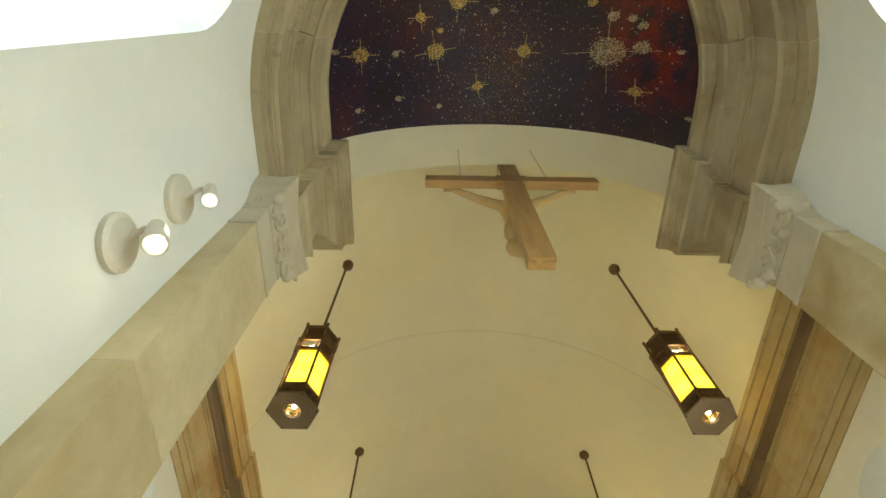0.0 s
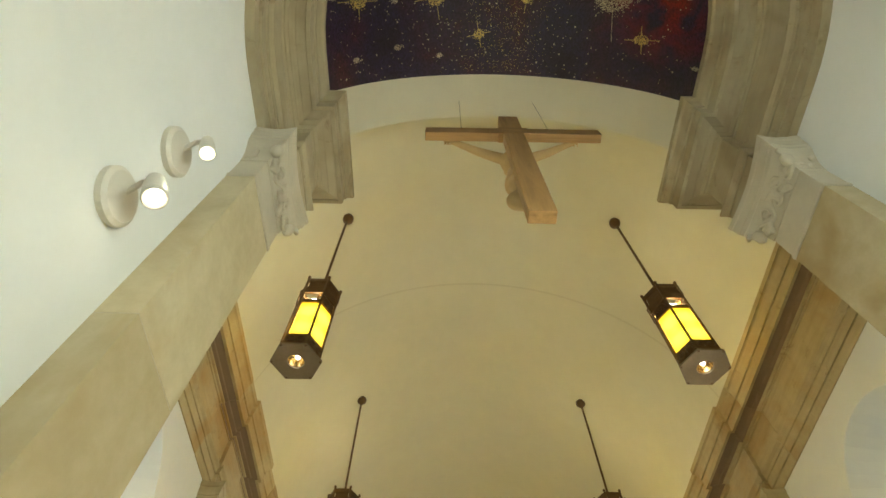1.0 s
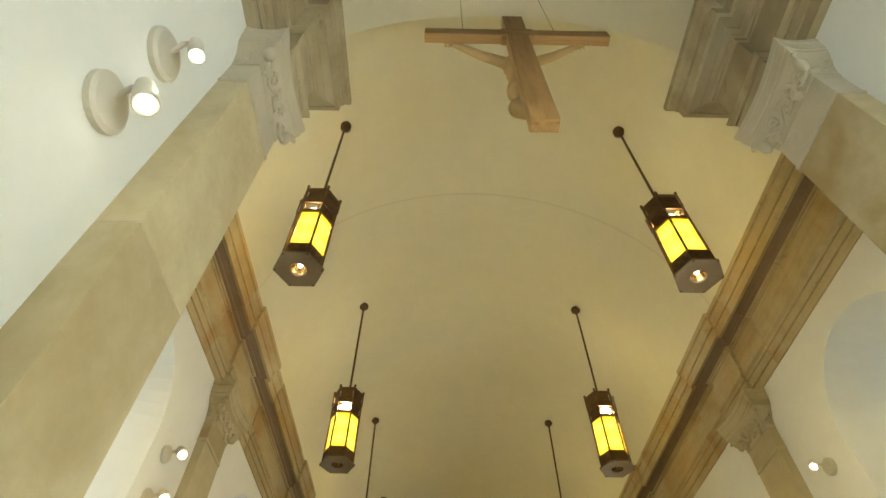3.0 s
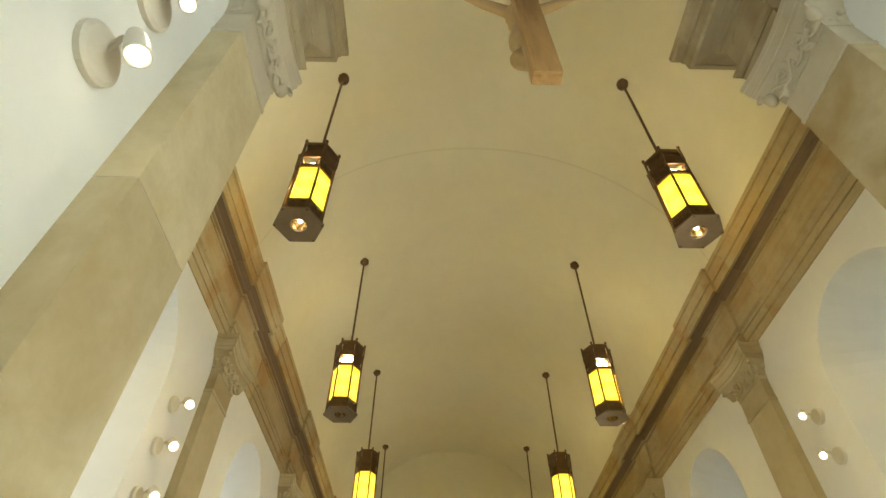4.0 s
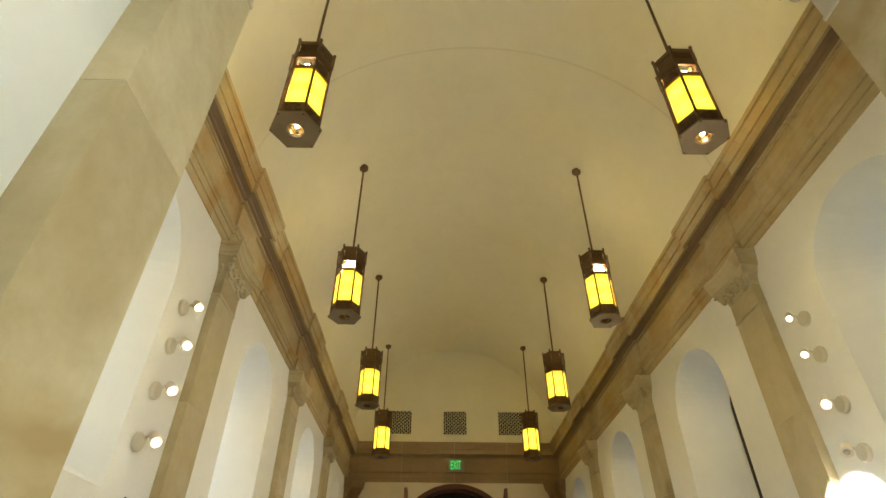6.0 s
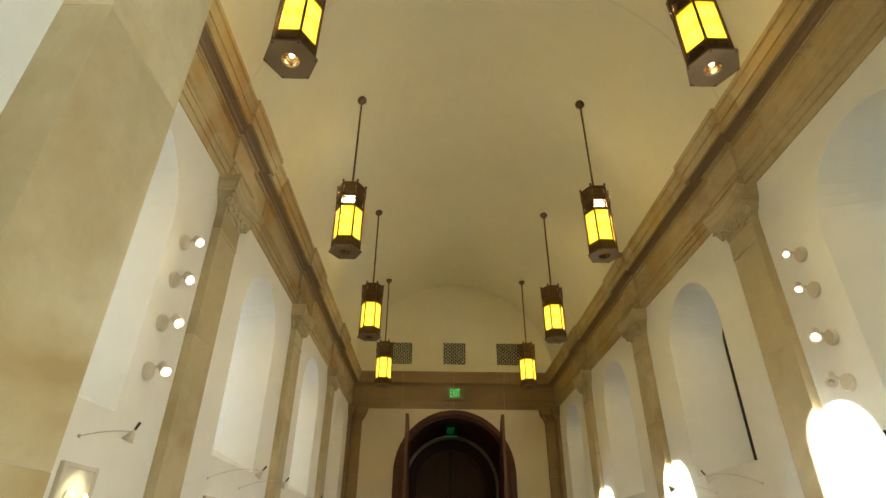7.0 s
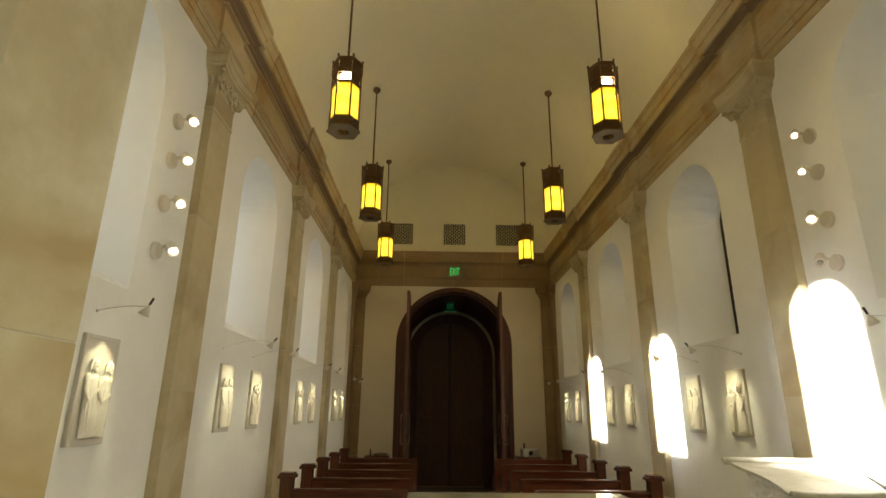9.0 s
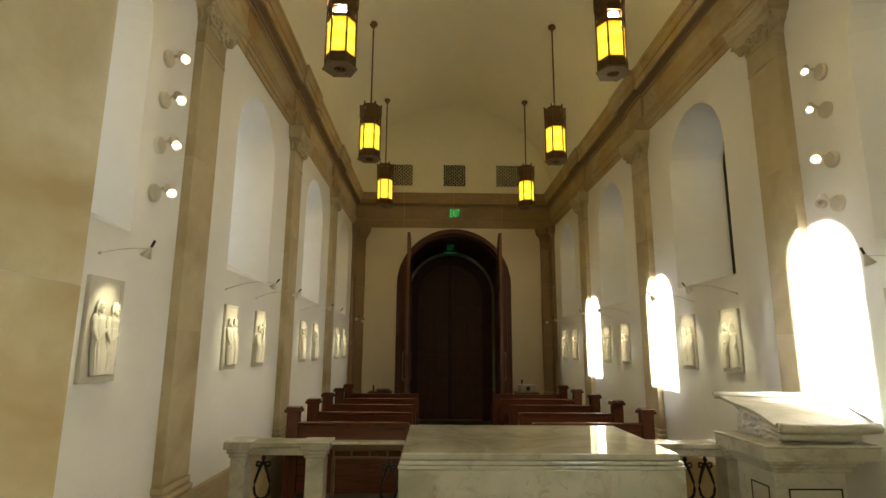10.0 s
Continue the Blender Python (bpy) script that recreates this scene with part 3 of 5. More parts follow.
uneven = random.Random(12)
run = [nodes[0]]
for nd in nodes[1:]:
    run.append(nd)
    if not nd[2]:
        continue
    ys = [q[0].y for q in run]
    # stones along the end wall take the shaded colour
    stone = STONE_SHADED if min(ys) > YE - 0.1 else (STONE_APSE if min(ys) < Y0 + 0.05 and max(ys) < Y0 + 0.05 else STONE)
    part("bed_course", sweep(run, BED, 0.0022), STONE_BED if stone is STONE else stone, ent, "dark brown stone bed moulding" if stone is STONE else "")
    part("cornice_stone", sweep(run, PROFILE, 0.0022, uneven.uniform(-0.002, 0.003)), stone, ent)
    run = [nd]
core = []
for i, p in enumerate(PROFILE):                # the same profile, 3 mm deeper
    e0 = (Vector(p) - Vector(PROFILE[i - 1])).normalized()
    e1 = (Vector(PROFILE[(i + 1) % len(PROFILE)]) - Vector(p)).normalized()
    m0, m1 = Vector((e0.y, -e0.x)), Vector((e1.y, -e1.x))
    core.append(tuple(Vector(p) - (m0 + m1) / max(0.5, 1 + m0.dot(m1)) * 0.003))
part("mortar_core", sweep(nodes, core), MORTAR, ent, "pale mortar in the joints")


# ---- pilasters ----
def scroll(bm, centre, out, up, r, turns=1.5, thick=0.24):
    """A volute: a tapering spiral bar, starting outwards."""
    out, up = Vector(out), Vector(up)
    pts, rad = [], []
    for k in range(22):
        t = k / 21
        a = turns * 2 * math.pi * t
        rr = r * (1 - 0.80 * t)
        pts.append(Vector(centre) + out * rr * math.cos(a) + up * rr * math.sin(a))
        rad.append(r * thick * (1 - 0.45 * t))
    tube(pts, rad, 6, bm)


def flared(h, proud, rings, dip):
    """Rings (z, flare) lofted round three sides, the front hollowed in plan by dip."""
    bm = bmesh.new()
    loops = []
    for z, g in rings:
        pts = [(-h - g, -0.01)]
        for k in range(5):
            t = k / 4
            pts.append((-h - g + dip * g * math.sin(math.pi * t), (proud + g) * t if t else 0.0))
        for k in range(1, 13):
            t = k / 12
            pts.append((-h - g + 2 * (h + g) * t, proud + g - dip * 2 * g * math.sin(math.pi * t)))
        for k in range(1, 5):
            t = 1 - k / 4
            pts.append((h + g - dip * g * math.sin(math.pi * t), (proud + g) * t))
        pts.append((h + g, -0.01))
        loops.append([bm.verts.new((x, y, z)) for x, y in pts])
    for a, b in zip(loops, loops[1:]):
        for i in range(len(a)):
            j = (i + 1) % len(a)
            bm.faces.new((a[i], a[j], b[j], b[i]))
    bm.faces.new(loops[-1])
    bm.faces.new(loops[0][::-1])
    bmesh.ops.recalc_face_normals(bm, faces=bm.faces)
    return bm


def vine(h, proud, flare):
    """A carved running vine with curled tendrils and small leaves, fused in one skin."""
    r = random.Random(8)
    bm = bmesh.new()

    def skin(x, z):
        t = max(0.0, min(1.0, (z - 3.534) / 0.126))
        g = 0.07 * flare * t * t
        return proud + g * (1 - 0.3 * math.cos(x / h * math.pi / 2)) + 0.006
    n = 40
    stem = []
    for k in range(n + 1):
        x = -h * 0.97 + 2 * h * 0.97 * k / n
        z = 3.593 + 0.024 * math.sin(k / n * 4.5 * math.pi + 0.6)
        stem.append((x, skin(x, z), z))
    tube(stem, 0.009, 6, bm)
    for k in range(5):
        x = -h * 0.8 + h * 0.4 * k
        up = 1 if k % 2 else -1
        z = 3.595 + up * 0.018
        scroll(bm, (x + r.uniform(-0.01, 0.01), skin(x, z) + 0.003, z), (1 if k % 2 else -1, 0, 0), (0, 0.25, up), 0.030 + r.uniform(-0.004, 0.006), 1.3, 0.27)
    for k in range(16):
        x = r.uniform(-h, h)
        z = 3.59 + r.choice((-1, 1)) * r.uniform(0.012, 0.05)
        turn = Matrix.Rotation(r.uniform(-1.2, 1.2), 4, "Y")
        blob((x, skin(x, z), z), (0.010, 0.013, 0.022), bm, 8, turn)
        blob((x + 0.008, skin(x, z) + 0.004, z + 0.006), (0.006, 0.009, 0.013), bm, 8, turn)
    for s in (-1, 1):
        for k in range(5):
            y, z = proud * r.uniform(0.1, 0.9), 3.56 + 0.08 * r.random()
            blob((s * (h + 0.07 * flare * ((z - 3.534) / 0.126) ** 2), y, z), (0.012, 0.014, 0.018), bm, 8)
    return meld(bm, 0.0042, 2)


def pilaster(name, m, width, proud, z0, material, carve, label, group, base=True, joints=(), flare=1.0):
    """Local frame: x along the wall, y out of the wall into the room, wall plane at y = 0."""
    root = thing(name, label, "pilaster", group, at=m)
    h = width / 2
    zs = [z0 + 0.16 if base else z0] + list(joints) + [3.377]
    part("mortar_core", box((-h + 0.0015, -0.01, zs[0]), (h - 0.0015, proud - 0.0015, zs[-1])), MORTAR, root)
    for a, b in zip(zs, zs[1:]):
        part("shaft_stone", box((-h, -0.01, a + 0.0015), (h, proud, b - 0.0015), 0.0012), material, root)
    if base:
        bm = box((-h - 0.035, -0.01, z0), (h + 0.035, proud + 0.035, z0 + 0.075), 0.006)
        box((-h - 0.028, -0.01, z0 + 0.076), (h + 0.028, proud + 0.028, z0 + 0.115), 0.018, bm)
        box((-h - 0.012, -0.01, z0 + 0.116), (h + 0.012, proud + 0.012, z0 + 0.158), 0.012, bm)
        part("base", bm, material, root)
    part("necking", box((-h - 0.006, -0.01, 3.378), (h + 0.006, proud + 0.006, 3.40), 0.005), carve, root)
    part("neck", box((-h - 0.001, -0.01, 3.401), (h + 0.001, proud + 0.001, 3.534), 0.002), carve, root)
    part("bell", flared(h, proud, [(3.5345 + 0.126 * k / 6, 0.004 + 0.066 * flare * (k / 6) ** 2) for k in range(7)], 0.12), carve, root, smooth=False)
    part("abacus", flared(h, proud, [(z, g * flare) for z, g in ((3.661, 0.062), (3.668, 0.074), (3.690, 0.076), (3.692, 0.082), (3.745, 0.088), (3.750, 0.094), (3.779, 0.096))], 0.16), carve, root)
    part("vine_carving", vine(h, proud, flare), carve, root, "delicate carved vine scrolls", True)
    for s in (-1, 1):
        bm = bmesh.new()
        scroll(bm, (s * (h + 0.030 * flare), proud + 0.034 * flare, 3.622), (s * 0.75, 0.66, 0), (0, 0, 1), 0.040, 1.6, 0.3)
        blob((s * (h + 0.020), proud + 0.024, 3.60), (0.026, 0.026, 0.042), bm, 10)
        part("volute", meld(bm, 0.005, 2), carve, root, "small corner scroll", True)
    return root


def at_wall(sgn, y):
    """Frame on a side wall: local y points into the room."""
    return Matrix.Translation((XC + sgn * W, y, 0)) @ Matrix.Rotation(sgn * math.pi / 2, 4, "Z")


pil = pilaster("pilaster", at_wall(-1, PIL[0]), 0.32, 0.055, 0.62, STONE_TAN, STONE_TAN, "tan limestone pilaster with a carved leaf capital", "nave pilasters", joints=(1.62, 2.65))
for sgn in (-1, 1):
    for y in PIL:
        if sgn < 0 and y == PIL[0]:
            continue
        copy_thing(pil, at_wall(sgn, y))
corner = pilaster("corner_pilaster", at_wall(-1, YE - 0.09), 0.32, 0.055, 0.62, STONE_SHADED, STONE_SHADED, "tan stone corner pilaster with a carved capital, coloured dark for the dim end", "corner pilasters", joints=(1.62, 2.65))
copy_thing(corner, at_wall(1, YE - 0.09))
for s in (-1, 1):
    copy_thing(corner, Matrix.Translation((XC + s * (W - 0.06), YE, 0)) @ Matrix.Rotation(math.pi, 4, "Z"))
for sgn in (-1, 1):
    pm = Matrix.Translation((XC + sgn * RA, 0.9035, 0)) @ Matrix.Rotation(sgn * math.pi / 2, 4, "Z")
    pilaster("pier_pilaster", pm, 0.317, 0.106, FLOOR_S, STONE_PALE, CARVED, "smooth pale limestone pier with a carved capital", "apse piers", joints=(1.64, 2.52), flare=0.72)


# ---- hanging lanterns ----
LAMP_Y = [2.131 + BAY * i for i in range(4)]
LAMP_X = 1.209


def hexring(r, z):
    return [(r * math.cos(math.pi / 3 * i), r * math.sin(math.pi / 3 * i), z) for i in range(6)]


def hexband(r, z0, z1, wall=0.006, bm=None):
    """Open six-sided band with thickness."""
    bm = bm or bmesh.new()
    loops = [[bm.verts.new(p) for p in hexring(rr, z)] for rr, z in ((r, z0), (r, z1), (r - wall, z1), (r - wall, z0))]
    for k in range(4):
        a, b = loops[k], loops[(k + 1) % 4]
        for i in range(6):
            j = (i + 1) % 6
            bm.faces.new((a[i], a[j], b[j], b[i]))
    return bm


def lantern(at, style):
    """Origin at the middle of the bottom plate. style: 0 open with a dim bulb, 1 open with a bright one, 2 closed."""
    clear = style < 2
    root = thing("hanging_lantern", "six-sided bronze lantern with glowing amber panes hung on a thin rod", "lantern", "nave lanterns", at=at)
    R = 0.132
    bm = bmesh.new()       # bottom plate with a round hole
    n = 24
    for z, fl in ((0.0, True), (0.012, False)):
        inner = [bm.verts.new((0.052 * math.cos(2 * math.pi * i / n), 0.052 * math.sin(2 * math.pi * i / n), z)) for i in range(n)]
        outer = []
        for i in range(n):
            a = 2 * math.pi * i / n
            k = 0.155 * math.cos(math.pi / 6) / math.cos((a % (math.pi / 3)) - math.pi / 6)
            outer.append(bm.verts.new((k * math.cos(a), k * math.sin(a), z)))
        for i in range(n):
            j = (i + 1) % n
            f = (inner[i], outer[i], outer[j], inner[j])
            bm.faces.new(f if not fl else f[::-1])
        if z == 0:
            lo_i, lo_o = inner, outer
    for i in range(n):
        j = (i + 1) % n
        bm.faces.new((lo_o[i], lo_o[j], outer[j], outer[i]))
        bm.faces.new((lo_i[j], lo_i[i], inner[i], inner[j]))
    bmesh.ops.recalc_face_normals(bm, faces=bm.faces)
    plate = part("bottom_plate", bm, PLATE, root, "flat bronze plate with a round hole")
    for i in range(6):
        a = math.pi / 3 * i
        part("screw", lathe([(0.006, -0.004), (0.0075, 0.0)], 6, axis=Matrix.Translation((0.143 * math.cos(a), 0.143 * math.sin(a), 0))), BRONZE, plate)
    well = lathe([(0.074, 0.105), (0.056, 0.013), (0.050, 0.013), (0.062, 0.100)], 10)
    part("reflector", well, AMBER_IN if clear else PLATE, root, "gilt reflector inside the hole" if clear else "dark reflector inside the hole")
    bm = blob((0.002, 0.004, 0.048), (0.017, 0.016, 0.022))
    lathe([(0.012, 0.07), (0.013, 0.10)], 10, bm)
    part("lower_bulb", bm, BULB_LOW if style == 0 else GLASS_OFF, root, "small clear bulb behind the hole", True)
    for lo, hi in (((0.018, -0.050, 0.030), (0.055, -0.012, 0.036)), ((-0.055, -0.040, 0.034), (-0.022, -0.020, 0.040)), ((-0.05, 0.026, 0.075), (0.05, 0.034, 0.080))):
        part("bracket", box(lo, hi, 0.001), BRONZE, root, "dark bracket inside the hole")
    part("lower_band", hexband(R + 0.006, 0.012, 0.115), BRONZE, root)
    for i in range(6):     # ring ornaments on the band
        a = math.pi / 3 * i + math.pi / 6
        m = Matrix.Rotation(a, 4, "Z") @ Matrix.Translation(((R + 0.006) * math.cos(math.pi / 6), 0, 0.064)) @ Matrix.Rotation(math.pi / 2, 4, "Y")
        bm = bmesh.new()
        for s in (-1, 1):
            c = m @ Matrix.Translation((0, s * 0.030, 0))
            tube([c @ Vector((0.022 * math.cos(t * math.pi / 5), 0.022 * math.sin(t * math.pi / 5), 0.003)) for t in range(11)], 0.004, 5, bm)
        part("rosette", bm, BRONZE, root)
    # six amber panes and the posts between them
    for i in range(6):
        a = math.pi / 3 * i + math.pi / 6
        m = Matrix.Rotation(a, 4, "Z")
        ap = (R - 0.008) * math.cos(math.pi / 6)
        hw = (R - 0.008) / 2 - 0.006
        bm = box((ap - 0.003, -hw, 0.118), (ap, hw, 0.455))
        bmesh.ops.transform(bm, matrix=m, verts=bm.verts)
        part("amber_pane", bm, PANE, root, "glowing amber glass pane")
        bm = box((ap - 0.002, -hw, 0.618), (ap + 0.006, hw, 0.700), 0.003)
        for z in (0.632, 0.654, 0.676):
            for u in range(7):
                c = -hw + hw * 2 * (u + 0.5) / 7
                box((ap + 0.0062, c - 0.0052, z), (ap + 0.0095, c + 0.0052, z + 0.010), 0.0, bm)
        bmesh.ops.transform(bm, matrix=m, verts=bm.verts)
        part("top_panel", bm, BRONZE, root)
        # fretwork panel: fan of bars in an open arch
        bm = bmesh.new()
        for k in range(7 if i % 2 or not clear else 0):
            t = math.pi * k / 6
            tube([m @ Vector((ap, 0.012 * math.cos(t), 0.483 + 0.012 * math.sin(t))), m @ Vector((ap, 0.046 * math.cos(t), 0.483 + 0.075 * math.sin(t)))], 0.0022, 4, bm)
        if i % 2 or not clear:
            tube([m @ Vector((ap, 0.047 * math.cos(math.pi * k / 12), 0.483 + 0.077 * math.sin(math.pi * k / 12))) for k in range(13)], 0.0035, 4, bm)
        if i % 2 or not clear:
            part("fret", bm, BRONZE, root)
        bm = box((ap - 0.008, -hw - 0.004, 0.478), (ap - 0.0045, hw + 0.004, 0.565))
        bmesh.ops.transform(bm, matrix=m, verts=bm.verts)
        if i % 2 or not clear:
            part("fret_backing", bm, BRONZE, root)
        else:
            bm.free()
        # made-up glowing panes carry the bulb's glare across the clear faces
        if style == 1 and i % 2 == 0:
            bm = box((ap - 0.030, -hw, 0.482), (ap - 0.027, hw, 0.558))
            bmesh.ops.transform(bm, matrix=m, verts=bm.verts)
            part("frosted_pane", bm, GLARE, root, "glowing pane that stands for the bulb's glare")
        a = math.pi / 3 * i
        part("post", tube([(R * math.cos(a), R * math.sin(a), 0.01), (R * math.cos(a), R * math.sin(a), 0.60)], 0.0085, 6), BRONZE, root)
        part("finial", lathe([(0.008, 0.59), (0.008, 0.728), (0.012, 0.732), (0.011, 0.748), (0.004, 0.755)], 6, axis=Matrix.Translation(((R + 0.006) * math.cos(a), (R + 0.006) * math.sin(a), 0))), BRONZE, root)
    part("middle_band", hexband(R + 0.003, 0.453, 0.480, 0.012), BRONZE, root)
    part("upper_band", hexband(R + 0.003, 0.560, 0.620, 0.012), BRONZE, root)
    part("crown_band", hexband(R + 0.007, 0.690, 0.726, 0.016), BRONZE, root)
    bm = bmesh.new()       # spider that carries the rod
    for i in range(3):
        a = math.pi / 3 * i
        tube([(R * math.cos(a), R * math.sin(a), 0.722), (-R * math.cos(a), -R * math.sin(a), 0.722)], 0.006, 5, bm)
    part("spider", bm, BRONZE, root)
    # invented bulb, put in as the source of the crown fill lamp
    part("top_bulb", blob((0.03, 0.0, 0.630), (0.018, 0.018, 0.022)), BULB_LOW, root, "small added bulb in the open crown", True)
    if style == 1:
        # bulb oversized so that its shape takes in the glare
        part("bulb", blob((0, -0.084, 0.520), (0.046, 0.028, 0.042)), BULB, root, "bright bulb in the open upper stage", True)
    else:
        part("bulb", blob((0, -0.058, 0.528), (0.030, 0.026, 0.028)), BULB_SPARK if clear else BULB_LOW, root, "small bulb in the upper stage", True)
    part("rod", tube([(0, 0, 0.70), (0, 0, 1.925)], 0.0105, 8), BRONZE, root)
    part("canopy", lathe([(0.012, 1.86), (0.030, 1.885), (0.052, 1.905), (0.052, 1.938)], 16), BRONZE, root, "round ceiling canopy", True)
    return root


Z_LAN = 3.94
DROP = (0.0, 0.01, 0.03, 0.05)
STYLE = (0, 1, 2, 2)
protos = {}
for sgn in (-1, 1):
    for i, y in enumerate(LAMP_Y):
        z = Z_LAN - DROP[i]
        if STYLE[i] in protos:
            copy_thing(protos[STYLE[i]], Matrix.Translation((XC + sgn * LAMP_X, y, z)))
        else:
            protos[STYLE[i]] = lantern((XC + sgn * LAMP_X, y, z), STYLE[i])
        point_lamp("lantern_bulb_light", (XC + sgn * LAMP_X, y, z + 0.525), LANTERN_SIDE, 0.05)
        # fill lamp added under the plate to brighten the lower walls
        spot_lamp("lantern_down_light", (XC + sgn * LAMP_X, y, z - 0.01), (XC + sgn * LAMP_X, y, 0.0), LANTERN_DOWN_FILL, 140, 0.04, 0.8, WARM)
        # fill lamp added just above the crown
        point_lamp("lantern_light", (XC + sgn * LAMP_X, y, z + 0.765), CROWN_FILL_W, 0.03)


# ---- wall spotlights ----
def spotlight(at, aim, wall_n, watts, degrees=62, plate=0.048, wall_x=0.0, k=1.0):
    """at: where the lens sits; wall_n: the wall's direction seen from the lamp."""
    at, aim, wall_n = Vector(at), Vector(aim), Vector(wall_n).normalized()
    way = (aim - at).normalized()
    root = thing("wall_spotlight", "small cream spotlight on a round wall plate, " + ("lit" if watts else "switched off"), "spotlight", "wall spotlights")
    q = way.to_track_quat("Z", "Y").to_matrix().to_4x4()
    m = Matrix.Translation(at - way * 0.075) @ q
    head = part("head", lathe([(0.014, -0.03), (0.022, -0.02), (0.028, 0.02), (0.030, 0.065), (0.030, 0.083), (0.027, 0.083), (0.020, 0.073)], 18, axis=m @ Matrix.Diagonal((k, k, 1, 1))), FIXTURE, root, smooth=True)
    part("lens", lathe([(0.0150, 0.074), (0.0135, 0.080), (0.005, 0.084)], 18, axis=m @ Matrix.Diagonal((k, k, 1, 1))), LENS if watts else GLASS_OFF, head, "glowing lens" if watts else "unlit lens", True)
    back = at - way * 0.09
    foot = Vector((wall_x, at.y, at.z)) - wall_n * 0.012
    part("arm", tube([back, back + wall_n * 0.03 + Vector((0, 0, -0.01)), foot], 0.008, 8), FIXTURE, root)
    pm = Matrix.Translation(foot) @ wall_n.to_track_quat("Z", "Y").to_matrix().to_4x4()
    bm = lathe([(plate, 0.012), (plate, -0.004), (plate * 0.85, -0.012)], 24, axis=pm)
    part("wall_plate", bm, FIXTURE, root)
    if watts:
        spot_lamp("spot_light", at + way * 0.012, aim, watts, degrees, 0.03, 1.0)
    return root


for z, tz in ((3.108, 0.9), (2.861, 0.7), (2.598, 0.5), (2.329, 0.4)):
    spotlight((XC - W + 0.10, 2.775, z), (0.45, 0.75, tz), (-1, 0.0, 0), SPOT_W, wall_x=XC - W)
for z, tz in ((3.11, 0.9), (2.875, 0.7), (2.58, 0.5), (2.325, 0.4)):
    spotlight((XC + W - 0.10, 2.81, z), (0.30, 0.75, tz), (1, 0.0, 0), SPOT_W if z > 2.4 else 0, wall_x=XC + W, k=0.75 if z > 2.7 else 1.0)
for sgn, watts in ((-1, APSE_W), (1, APSE_W * 0.5)):
    for z in (2.715, 3.045):
        spotlight((XC + sgn * (RA - 0.1), 0.54, z), (0.36, 0.75, 0.15), (sgn, 0.0, 0), watts, 44, 0.076, XC + sgn * RA, 1.05 if z < 3 else 0.8)


# ---- hanging crucifix ----
CY = 0.96
cross = thing("hanging_cross", "plain oak cross hung on two wires under the arch", "cross")
part("upright", box((0.370, CY, 3.575), (0.495, CY + 0.062, 5.06), 0.004), OAK, cross)
part("crossbeam", box((-0.105, CY + 0.002, 4.688), (0.968, CY + 0.058, 4.788), 0.004), OAK_H, cross)
part("joint_block", box((0.340, CY - 0.002, 4.682), (0.526, CY + 0.062, 4.794), 0.004), OAK_H, cross)
for x in (0.120, 0.672):
    top = ZM + math.sqrt(RM * RM - (x - XC) ** 2)
    part("wire", tube([(x, CY + 0.03, 4.78), (x, CY + 0.03, top)], 0.0016, 5), IRON, cross)

bm = bmesh.new()
fy = CY + 0.115
tube([(0.43, fy + 0.02, 4.33), (0.425, fy + 0.02, 4.45), (0.43, fy + 0.02, 4.55), (0.435, fy + 0.02, 4.60)], [0.060, 0.076, 0.088, 0.050], 12, bm)
tube([(0.40, fy + 0.02, 4.56), (0.22, fy - 0.01, 4.635), (0.06, fy - 0.045, 4.72)], [0.038, 0.028, 0.019], 10, bm)
tube([(0.47, fy + 0.02, 4.56), (0.64, fy - 0.01, 4.635), (0.79, fy - 0.045, 4.715)], [0.038, 0.028, 0.019], 10, bm)
for x in (0.035, 0.81):
    blob((x, fy - 0.05, 4.725), (0.036, 0.013, 0.018), bm)
    for k in range(3):
        tube([(x - 0.02 + 0.02 * k, fy - 0.045, 4.72), (x - 0.022 + 0.02 * k, fy - 0.035, 4.685)], 0.006, 6, bm)
blob((0.43, fy + 0.06, 4.66), (0.050, 0.056, 0.072), bm)
tube([(0.43, fy + 0.02, 4.35), (0.425, fy + 0.02, 4.26), (0.41, fy + 0.02, 4.17)], [0.064, 0.078, 0.076], 12, bm)
tube([(0.375, fy + 0.05, 4.27), (0.43, fy + 0.10, 4.25), (0.49, fy + 0.05, 4.24)], 0.016, 8, bm)
tube([(0.405, fy + 0.02, 4.20), (0.385, fy + 0.04, 4.03), (0.41, fy, 3.90), (0.43, fy - 0.03, 3.80)], [0.066, 0.056, 0.040, 0.024], 12, bm)
tube([(0.435, fy + 0.02, 4.20), (0.43, fy + 0.04, 4.03), (0.44, fy, 3.90), (0.44, fy - 0.03, 3.80)], [0.066, 0.054, 0.038, 0.024], 12, bm)
blob((0.436, fy - 0.02, 3.78), (0.030, 0.030, 0.030), bm)
tagged(part("carved_figure", meld(bm, 0.0065, 3), CORPUS, smooth=True), "pale carved wooden figure fixed to the hanging cross", "sculpture")

# ---- mosaic stars ----
def on_dome(x, y):
    """A point of the half dome over plan place x, y, and the inward normal."""
    if y >= YA:
        n = Vector((x - XC, 0, math.sqrt(max(0.0, RM ** 2 - (x - XC) ** 2))))
        p = Vector((XC, y, ZM)) + n
    else:
        n = Vector((x - XC, y - YA, math.sqrt(max(0.01, RM ** 2 - (x - XC) ** 2 - (y - YA) ** 2))))
        p = Vector((XC, YA, ZM)) + n
    return p, -n.normalized()


